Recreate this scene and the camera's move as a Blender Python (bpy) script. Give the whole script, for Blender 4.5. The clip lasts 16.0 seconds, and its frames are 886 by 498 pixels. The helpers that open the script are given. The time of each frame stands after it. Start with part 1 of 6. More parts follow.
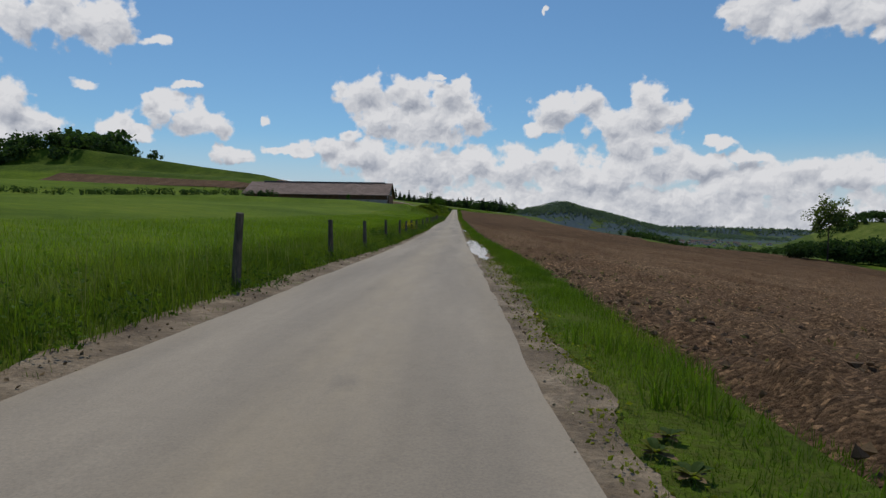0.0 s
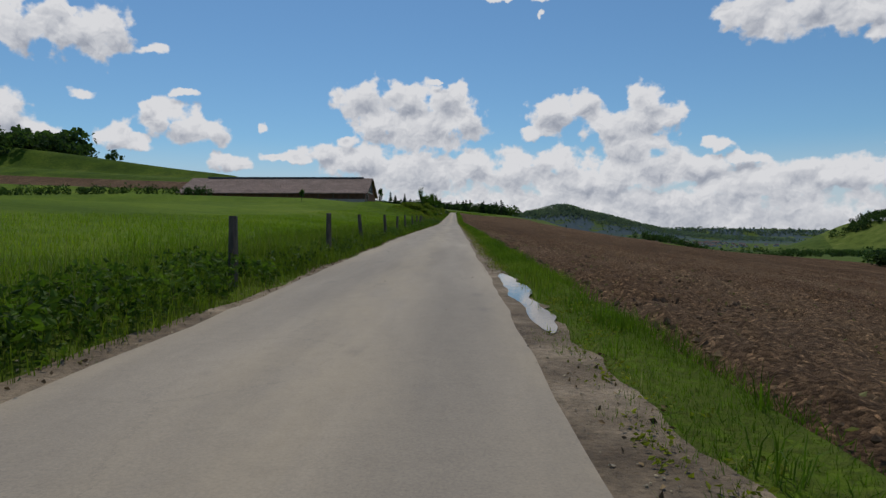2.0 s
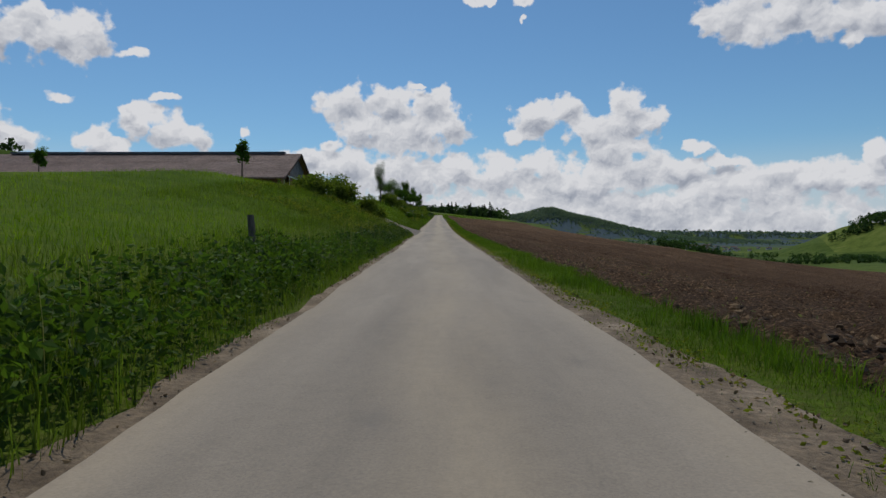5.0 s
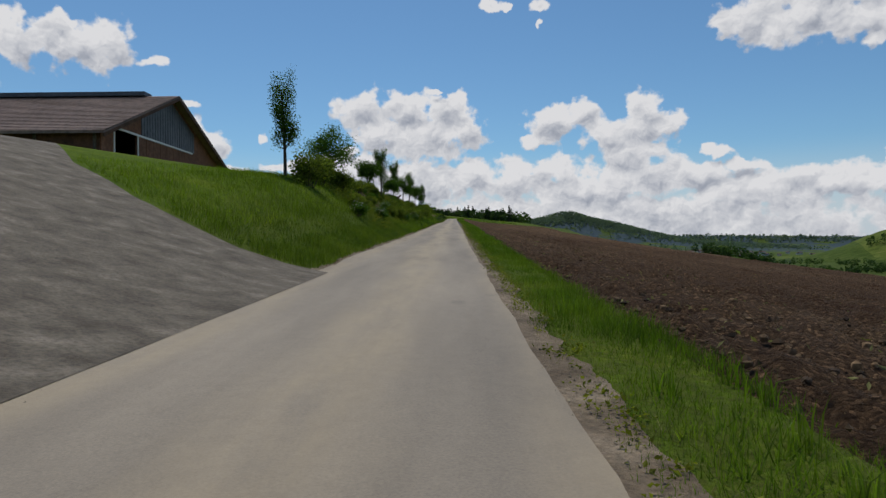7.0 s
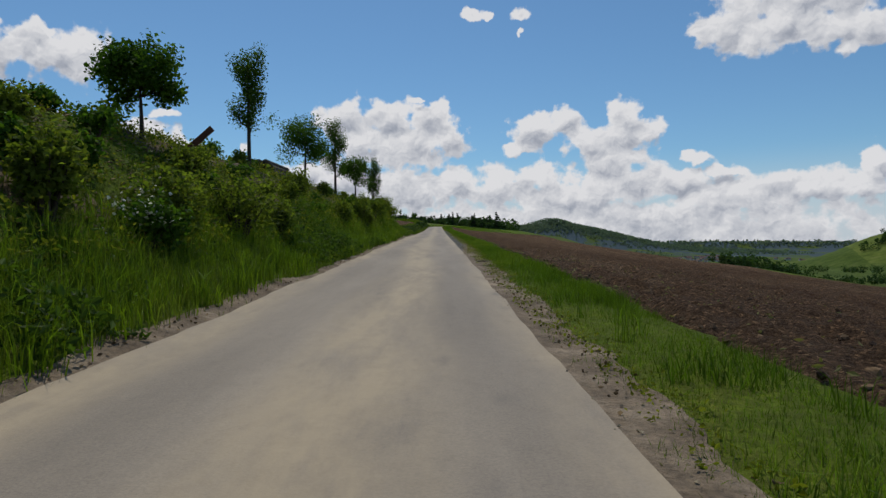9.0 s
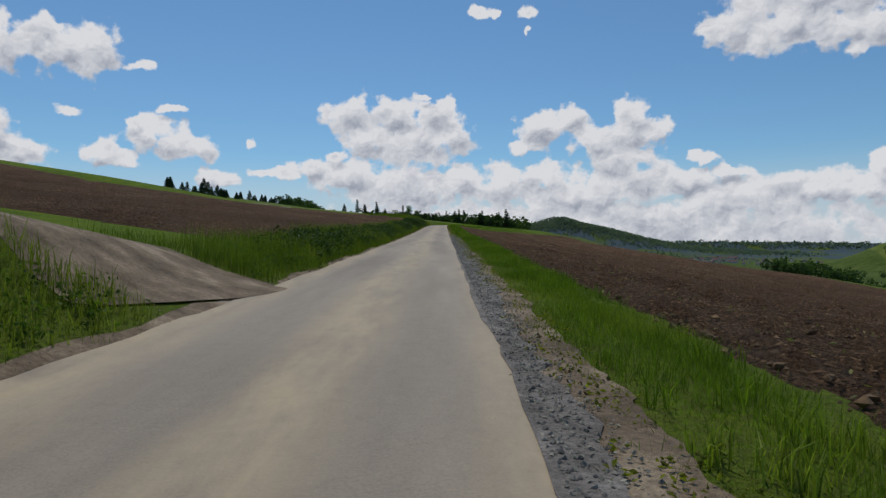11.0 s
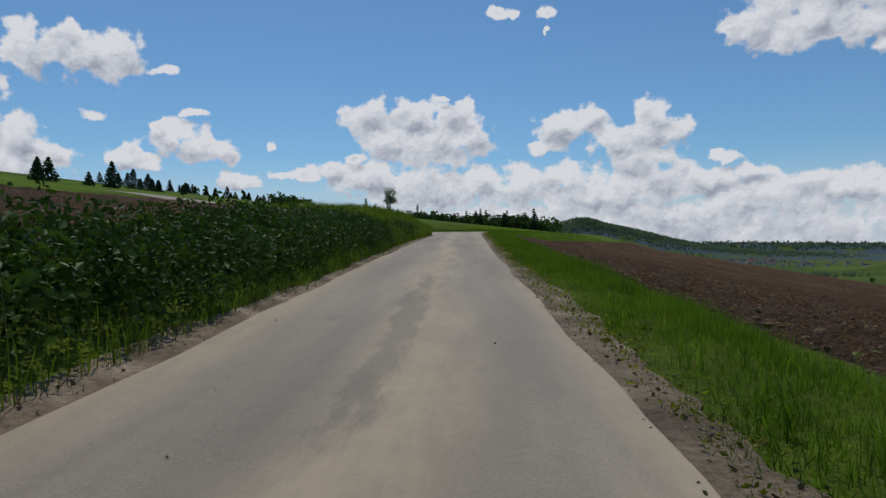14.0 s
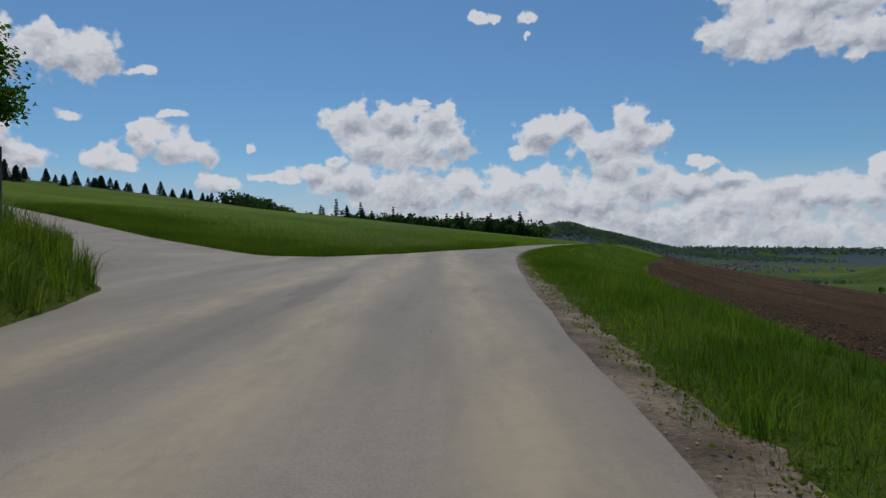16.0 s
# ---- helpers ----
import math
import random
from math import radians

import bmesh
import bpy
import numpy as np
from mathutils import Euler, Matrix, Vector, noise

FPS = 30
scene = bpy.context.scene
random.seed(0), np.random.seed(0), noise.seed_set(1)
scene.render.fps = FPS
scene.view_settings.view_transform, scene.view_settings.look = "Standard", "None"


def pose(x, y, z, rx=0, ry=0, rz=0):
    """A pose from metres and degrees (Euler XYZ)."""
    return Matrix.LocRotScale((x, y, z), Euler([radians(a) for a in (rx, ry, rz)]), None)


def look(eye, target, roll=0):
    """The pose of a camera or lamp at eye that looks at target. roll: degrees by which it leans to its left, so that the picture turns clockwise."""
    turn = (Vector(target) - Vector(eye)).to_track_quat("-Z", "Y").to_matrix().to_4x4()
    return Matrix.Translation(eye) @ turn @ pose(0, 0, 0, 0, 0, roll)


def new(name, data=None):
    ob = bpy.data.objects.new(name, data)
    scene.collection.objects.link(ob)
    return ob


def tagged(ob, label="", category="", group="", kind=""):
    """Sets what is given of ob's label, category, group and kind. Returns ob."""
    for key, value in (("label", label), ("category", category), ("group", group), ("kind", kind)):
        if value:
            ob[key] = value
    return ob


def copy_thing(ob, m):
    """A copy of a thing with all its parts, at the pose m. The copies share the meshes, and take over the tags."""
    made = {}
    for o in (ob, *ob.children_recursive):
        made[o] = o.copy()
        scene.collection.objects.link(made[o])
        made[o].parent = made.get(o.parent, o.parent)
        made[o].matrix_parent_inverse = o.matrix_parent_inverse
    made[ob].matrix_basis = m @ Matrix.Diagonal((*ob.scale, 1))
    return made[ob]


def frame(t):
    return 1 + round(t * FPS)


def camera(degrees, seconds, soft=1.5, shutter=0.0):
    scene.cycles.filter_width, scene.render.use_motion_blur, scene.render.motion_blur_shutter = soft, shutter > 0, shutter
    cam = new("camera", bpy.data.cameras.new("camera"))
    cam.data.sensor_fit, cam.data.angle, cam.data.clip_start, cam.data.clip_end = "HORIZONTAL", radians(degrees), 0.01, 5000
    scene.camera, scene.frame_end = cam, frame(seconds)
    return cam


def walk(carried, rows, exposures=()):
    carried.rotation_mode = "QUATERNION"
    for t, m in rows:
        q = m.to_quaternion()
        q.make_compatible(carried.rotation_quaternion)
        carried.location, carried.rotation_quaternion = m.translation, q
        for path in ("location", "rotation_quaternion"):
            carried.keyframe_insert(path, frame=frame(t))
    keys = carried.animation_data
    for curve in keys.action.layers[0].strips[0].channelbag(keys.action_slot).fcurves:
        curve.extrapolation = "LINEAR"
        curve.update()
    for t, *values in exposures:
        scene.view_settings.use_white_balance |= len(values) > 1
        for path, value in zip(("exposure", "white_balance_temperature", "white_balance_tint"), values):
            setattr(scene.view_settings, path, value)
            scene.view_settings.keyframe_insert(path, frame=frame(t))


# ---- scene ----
cam = camera(70.0, 16.0, soft=1.4)

# ---- the way: seconds, offset from the road's middle, yaw, pitch, roll ----
SPEED, EYE = 27.5, 1.1
ROAD_Z = ((-300, 0, 25, 50, 75, 100, 125, 150, 175, 200, 225, 250, 275, 300, 325, 350, 375, 400, 425, 450, 475, 500, 525, 550, 600, 700, 1200, 2000, 5200),
          (-3, 0, 0.22, 0.65, 1.31, 2.01, 2.65, 3.29, 3.9, 4.6, 5.55, 6.7, 7.79, 8.82, 9.82, 10.89, 12.07, 13.32, 14.51, 15.46, 16.19, 16.76, 17.19, 17.5, 17.7, 15.5, 4, -22, -30))
_ys = np.arange(-300.0, 5200.0, 5.0)
_zs = np.interp(_ys, *ROAD_Z)
_zs = np.convolve(np.pad(_zs, 2, mode="edge"), np.ones(5) / 5, "valid")


def road_z(y):
    return np.interp(y, _ys, _zs)


_by = np.arange(400.0, 760.0)
_bx = np.cumsum(np.interp(_by, (400, 405, 425, 445, 460, 475, 490, 520, 740, 760), (0, 0.006, 0.018, 0.054, 0.092, 0.188, 0.283, 0.34, 0.34, 0)))


def bend(y):
    """How far the road's middle lies to the right of its straight line."""
    return np.interp(np.asarray(y, float), _by, _bx, left=0.0)


WAY = (
    (0.0, 1.04, 1.143, -1.729, -0.89), (0.5, 0.93, 1.496, -1.699, 0.057), (1.0, 1.08, 0.344, -1.5, 0.708), (1.5, 0.9, 0.159, -1.237, 0.444),
    (2.0, 1.01, 1.031, -1.324, -0.143), (2.5, 0.88, 1.14, -1.196, -0.248), (3.0, 1.08, 0.119, -1.232, -0.178), (3.5, 0.41, 5.897, -1.168, -2.326),
    (4.0, -0.33, 3.063, -0.972, 1.363), (4.5, -0.36, 0.881, -0.917, 0.652), (5.0, 0.05, -0.42, -0.964, 0.152), (7.5, 1.0, 1.531, -0.266, 0.644),
    (8.0, 0.8, 1.658, -0.027, 1.043), (8.5, 0.65, 0.77, 0.11, 0.746), (9.0, 0.74, -0.401, 0.194, 0.82), (9.5, 0.82, 1.055, -0.017, 0.041),
    (10.0, 1.15, -0.127, -0.065, 0.11), (12.5, 1.2, 0.465, 0.089, 0.532), (13.0, 1.25, 1.384, -0.041, -1.211), (13.5, 0.86, 1.344, 0.021, 0.348),
    (14.0, 0.69, 1.797, 0.115, 0.481), (14.5, 0.89, 0.105, 0.321, -0.466), (15.0, 1.03, 1.44, 0.512, -1.496), (15.5, 1.28, 0.3, 0.437, -0.407),
    (16.0, 1.46, 0.035, 0.417, 0.269),
)
walk(cam, [(t, pose(x, SPEED * t, float(road_z(SPEED * t)) + EYE, 90 + pitch, roll, yaw)) for t, x, yaw, pitch, roll in WAY],
     ((0.0, -0.22, 6500, 10), (5.0, -0.26, 6450, 10), (7.5, -0.18, 6550, 10), (10.0, -0.2, 6480, 10), (12.5, -0.26, 6330, 10), (15.5, -0.29, 6270, 10), (16.0, -0.42, 6230, 10)))

# ---- world: blue sky with fair-weather clouds, one sun ----
SUN_AZ, SUN_EL = -14.0, 61.0
CLOUDS = (
    ((-40.5, 13.42, 1.33, 3.07), (-38.33, 11.82, 1.95, 3.07), (-38.98, 8.83, 2.63, 3.17), (-35.63, 8.66, 1.52, 2.05), (-37.11, 6.88, 4.88, 1.53)),
    ((-31.19, 15.31, 4.12, 2.05), (-32.81, 15.92, 1.73, 1.53), (-28.92, 16.05, 2.16, 1.94), (-31.9, 16.93, 1.11, 0.82),
     (-25.54, 14.62, 1.17, 0.56), (-30.57, 10.66, 1.14, 0.51), (-23.27, 11.71, 1.21, 0.41), (-35.23, 15.3, 1.71, 2.3)),
    ((-24.98, 9.61, 1.89, 1.69), (-22.87, 8.71, 2, 1.53), (-20.77, 8.6, 1.52, 1.02), (-26, 10.41, 0.99, 0.67), (-28.31, 7.9, 1.27, 1.13),
     (-27.24, 7.27, 1.94, 0.72), (-16.91, 9.22, 0.52, 0.51), (-33.79, 7.51, 2.12, 1.23)),
    ((-8.35, 11.8, 2.4, 1.64), (-4.33, 11.98, 2.95, 1.64), (-0.77, 11.77, 2.66, 1.84), (1.26, 9.95, 1.94, 1.84), (-6.86, 9.75, 2.52, 1.94),
     (-2.56, 9.45, 4.85, 2.46), (-1.68, 13.45, 0.61, 0.31)),
    ((-11.82, 7.28, 1.86, 1.02), (-13.76, 6.65, 1.35, 0.61), (-8.87, 6.55, 4.25, 1.64), (-3.85, 5.6, 6.62, 2.66), (1.51, 6.21, 2.05, 1.84), (-9.36, 8.37, 1, 0.72)),
    ((8.85, 10.65, 2.6, 1.53), (11.33, 11.43, 1.87, 1.13), (7.25, 9.03, 1.81, 0.72), (16.62, 11.27, 1.6, 1.74), (16.72, 9.76, 3.1, 1.84),
     (18.58, 9.84, 1.56, 1.13), (13.77, 9.32, 2.8, 1.74), (15.45, 7.8, 3.33, 1.84)),
    ((5.33, 5.57, 3.45, 2.05), (9.1, 6.32, 2.74, 1.53), (11.33, 4.58, 5.9, 2.46), (16.63, 5.34, 5.87, 2.15), (22.19, 7.67, 1.14, 0.61),
     (20.77, 5.68, 4.03, 1.43), (23.85, 6.29, 2.23, 0.61), (28.09, 5.44, 1.83, 1.13), (31.12, 4.75, 3.19, 1.33), (35.16, 6.06, 1.03, 1.84),
     (34.23, 4.33, 2.1, 1.13), (25.13, 4.2, 6.29, 1.74)),
    ((24.65, 17.47, 2.62, 1.84), (26.93, 16.74, 2.36, 1.94), (29.51, 17.33, 3.68, 2.05), (32.16, 16.21, 2.2, 1.53), (34.49, 16.08, 2.09, 1.94),
     (33.08, 14.75, 0.86, 0.82), (31.03, 19.35, 8.27, 2.56)),
    ((3.42, 20.5, 1.3, 0.5), (7.61, 20.2, 0.9, 0.6), (7.75, 18.9, 0.4, 0.36), (4.94, 20.3, 0.6, 0.36)),
    ((-19.7, 6.18, 1.54, 0.97), (-15.59, 6.67, 1.8, 0.46), (-33.29, 7.75, 1.43, 0.92), (12.0, 1.0, 30.0, 4.4), (-24.0, 1.5, 18.0, 2.6)),
    ((-70.0, 12.0, 16.0, 5.0), (-110.0, 18.0, 20.0, 7.0), (75.0, 12.0, 18.0, 6.0), (120.0, 16.0, 22.0, 7.0), (170.0, 10.0, 28.0, 5.0), (60.0, 32.0, 10.0, 5.0)),
)


def link(tree, kind, **inputs):
    """A node with its inputs set or joined; names with _ for blanks, or i0, i1 by number."""
    node = tree.nodes.new(kind)
    for key, value in inputs.items():
        if key in ("operation", "blend_type", "data_type", "noise_dimensions", "feature", "sky_type", "interpolation_type", "distance", "invert"):
            if key == "operation":
                node.operation = value
            elif key == "blend_type":
                node.blend_type = value
            elif key == "data_type":
                node.data_type = value
            elif key == "noise_dimensions":
                node.noise_dimensions = value
            elif key == "feature":
                node.feature = value
            elif key == "interpolation_type":
                node.interpolation_type = value
            continue
        socket = node.inputs[int(key[1:])] if key[0] == "i" and key[1:].isdigit() else node.inputs[key.replace("_", " ")]
        if isinstance(value, bpy.types.NodeSocket):
            tree.links.new(value, socket)
        else:
            socket.default_value = value
    return node


def ramp(tree, fac, stops):
    node = tree.nodes.new("ShaderNodeValToRGB")
    tree.links.new(fac, node.inputs[0])
    while len(node.color_ramp.elements) < len(stops):
        node.color_ramp.elements.new(0.5)
    for e, (p, c) in zip(node.color_ramp.elements, stops):
        e.position, e.color = p, (*c, 1) if len(c) == 3 else c
    return node.outputs[0]


def mth(tree, op, *args):
    return link(tree, "ShaderNodeMath", operation=op, **{f"i{k}": a for k, a in enumerate(args)}).outputs[0]


def vec(tree, op, *args):
    node = link(tree, "ShaderNodeVectorMath", operation=op, **{f"i{k}": a for k, a in enumerate(args)})
    return node.outputs[1] if op in ("LENGTH", "DOT_PRODUCT") else node.outputs[0]


def mix(tree, fac, a, b, blend="MIX"):
    node = tree.nodes.new("ShaderNodeMix")
    node.data_type, node.blend_type = "RGBA", blend
    for socket, value in ((node.inputs[0], fac), (node.inputs[6], a), (node.inputs[7], b)):
        if isinstance(value, bpy.types.NodeSocket):
            tree.links.new(value, socket)
        else:
            socket.default_value = value if isinstance(value, (int, float)) else (*value, 1)
    return node.outputs[2]


def noise_of(tree, vector, scale, detail=4.0, rough=0.55):
    return link(tree, "ShaderNodeTexNoise", Vector=vector, Scale=scale, Detail=detail, Roughness=rough)


def make_world():
    world = bpy.data.worlds.new("sky")
    scene.world = world
    world.use_nodes = True
    tree = world.node_tree
    tree.nodes.clear()
    sky = tree.nodes.new("ShaderNodeTexSky")
    sky.sky_type, sky.sun_disc = "NISHITA", False
    sky.sun_elevation, sky.sun_rotation = radians(SUN_EL), radians(SUN_AZ)
    sky.air_density, sky.dust_density, sky.ozone_density = 1.0, 0.25, 4.0
    way = tree.nodes.new("ShaderNodeTexCoord").outputs["Generated"]
    xyz = link(tree, "ShaderNodeSeparateXYZ", i0=way)
    haze = link(tree, "ShaderNodeMapRange", interpolation_type="SMOOTHSTEP", Value=xyz.outputs[2], From_Min=0.15, From_Max=0.02).outputs[0]
    clear = mix(tree, 1.0, sky.outputs[0], (0.82, 1.08, 1.17), "MULTIPLY")
    blue = link(tree, "ShaderNodeBackground", Color=mix(tree, mth(tree, "MULTIPLY", haze, 0.85), clear, (6.6, 7.4, 8.4)), Strength=0.085)
    az = mth(tree, "MULTIPLY", mth(tree, "ARCTAN2", xyz.outputs[0], xyz.outputs[1]), 57.2958)
    el = mth(tree, "MULTIPLY", mth(tree, "ARCSINE", xyz.outputs[2]), 57.2958)
    flat = link(tree, "ShaderNodeCombineXYZ", i0=az, i1=el, i2=0.0).outputs[0]
    warp = noise_of(tree, flat, 0.42, 3.0, 0.6)
    push = vec(tree, "MULTIPLY", vec(tree, "SUBTRACT", warp.outputs["Color"], (0.5, 0.5, 0.5)), (2.2, 1.7, 0.0))
    p = vec(tree, "ADD", flat, push)

    def gap(q):
        """Distance from the nearest cloud's middle, in its own radius."""
        near = None
        for group in CLOUDS:
            for a, e, rx, ry in group:
                d = vec(tree, "LENGTH", vec(tree, "MULTIPLY", vec(tree, "SUBTRACT", q, (a, e, 0.0)), (1 / rx, 1 / ry, 0.0)))
                near = d if near is None else mth(tree, "SMOOTH_MIN", near, d, 0.18)
        return near

    near, above = gap(p), gap(vec(tree, "ADD", p, (-0.25, 0.85, 0.0)))
    puff = noise_of(tree, flat, 0.6, 5.0, 0.5)
    billow = mth(tree, "MULTIPLY", mth(tree, "SUBTRACT", puff.outputs["Fac"], 0.5), 2.0)
    thick = mth(tree, "ADD", mth(tree, "SUBTRACT", 1.0, near), billow)
    cover = link(tree, "ShaderNodeMapRange", interpolation_type="SMOOTHSTEP", Value=thick, From_Min=-0.06, From_Max=0.3).outputs[0]
    form = mth(tree, "MULTIPLY", mth(tree, "SUBTRACT", above, near), 0.55)
    lump = noise_of(tree, p, 0.5, 4.0, 0.45)
    lump_up = noise_of(tree, vec(tree, "ADD", p, (-0.25, 0.75, 0.0)), 0.5, 4.0, 0.45)
    relief = mth(tree, "MULTIPLY", mth(tree, "SUBTRACT", lump.outputs["Fac"], lump_up.outputs["Fac"]), 0.8)
    curl = noise_of(tree, p, 1.7, 4.0, 0.5)
    curl_up = noise_of(tree, vec(tree, "ADD", p, (-0.08, 0.22, 0.0)), 1.7, 4.0, 0.5)
    relief = mth(tree, "ADD", relief, mth(tree, "MULTIPLY", mth(tree, "SUBTRACT", curl.outputs["Fac"], curl_up.outputs["Fac"]), 0.38))
    broad = noise_of(tree, flat, 0.2, 3.0, 0.5)
    core = link(tree, "ShaderNodeMapRange", interpolation_type="SMOOTHSTEP", Value=thick, From_Min=0.1, From_Max=1.3).outputs[0]
    shade = mth(tree, "MULTIPLY", core, mth(tree, "MULTIPLY", broad.outputs["Fac"], 0.62))
    tone = mth(tree, "ADD", mth(tree, "ADD", mth(tree, "SUBTRACT", 0.9, shade), relief), link(tree, "ShaderNodeClamp", Value=form, Min=-0.3, Max=0.3).outputs[0])
    low = link(tree, "ShaderNodeMapRange", interpolation_type="SMOOTHSTEP", Value=el, From_Min=4.5, From_Max=0.5).outputs[0]
    tone = mth(tree, "SUBTRACT", tone, mth(tree, "MULTIPLY", low, 0.06))
    hue = ramp(tree, tone, ((0.2, (0.25, 0.285, 0.36)), (0.5, (0.42, 0.45, 0.52)), (0.72, (0.60, 0.62, 0.67)), (1.0, (0.80, 0.805, 0.83))))
    white = link(tree, "ShaderNodeBackground", Color=hue, Strength=1.0)
    both = link(tree, "ShaderNodeMixShader", i0=cover, i1=blue.outputs[0], i2=white.outputs[0])
    out = tree.nodes.new("ShaderNodeOutputWorld")
    tree.links.new(both.outputs[0], out.inputs[0])


make_world()
lamp = bpy.data.lights.new("sun", "SUN")
lamp.energy, lamp.angle, lamp.color = 2.6, radians(0.6), (1.0, 0.94, 0.83)
sun = new("sun", lamp)
_a, _e = radians(SUN_AZ), radians(SUN_EL)
sun.matrix_world = look((0, 0, 60), (-math.sin(_a) * math.cos(_e) * 10, -math.cos(_a) * math.cos(_e) * 10, 60 - math.sin(_e) * 10))


# ---- materials ----
def material(name, stops, scale, rough=0.9, bump=0.0, bump_scale=None, fine=None, depth=0.02, sheer=0.0, spread=0.0, metal=0.0, stretch=None, spec=0.3):
    """stops: colours over a noise of that scale; fine: a second, finer noise that lightens and darkens; spread: how much single pieces differ."""
    mat = bpy.data.materials.new(name)
    mat.use_nodes = True
    tree = mat.node_tree
    bsdf = tree.nodes["Principled BSDF"]
    at = tree.nodes.new("ShaderNodeTexCoord").outputs["Object"]
    if stretch:
        at = vec(tree, "MULTIPLY", at, stretch)
    base = noise_of(tree, at, scale, 5.0)
    colour = ramp(tree, base.outputs["Fac"], stops)
    if fine:
        f = noise_of(tree, at, fine, 3.0, 0.7)
        colour = mix(tree, 0.75, colour, ramp(tree, f.outputs["Fac"], ((0.3, (0.55, 0.55, 0.55)), (0.5, (1, 1, 1)), (0.72, (1.45, 1.42, 1.36)))), "MULTIPLY")
    if spread:
        island = tree.nodes.new("ShaderNodeNewGeometry").outputs["Random Per Island"]
        lo, hi = 1 - spread, 1 + spread
        colour = mix(tree, 1.0, colour, ramp(tree, island, ((0.0, (lo, lo, lo)), (1.0, (hi, hi * 0.98, hi * 0.8)))), "MULTIPLY")
    tree.links.new(colour, bsdf.inputs["Base Color"])
    bsdf.inputs["Roughness"].default_value, bsdf.inputs["Metallic"].default_value = rough, metal
    bsdf.inputs["Specular IOR Level"].default_value = spec
    if bump:
        n = noise_of(tree, at, bump_scale or scale * 6, 6.0, 0.65)
        b = link(tree, "ShaderNodeBump", Strength=bump, Distance=depth, Height=n.outputs["Fac"])
        tree.links.new(b.outputs[0], bsdf.inputs["Normal"])
    if sheer:
        thin = link(tree, "ShaderNodeBsdfTranslucent", Color=mix(tree, 1.0, colour, (1.5, 1.7, 0.6), "MULTIPLY"))
        m = link(tree, "ShaderNodeMixShader", i0=sheer, i1=bsdf.outputs[0], i2=thin.outputs[0])
        tree.links.new(m.outputs[0], tree.nodes["Material Output"].inputs[0])
    return mat


MEADOW = material("meadow", ((0.3, (0.062, 0.105, 0.008)), (0.55, (0.098, 0.152, 0.012)), (0.75, (0.145, 0.185, 0.022))), 0.05, 0.95, 0.9, 9.0, fine=11.0, depth=0.08, spec=0.05)


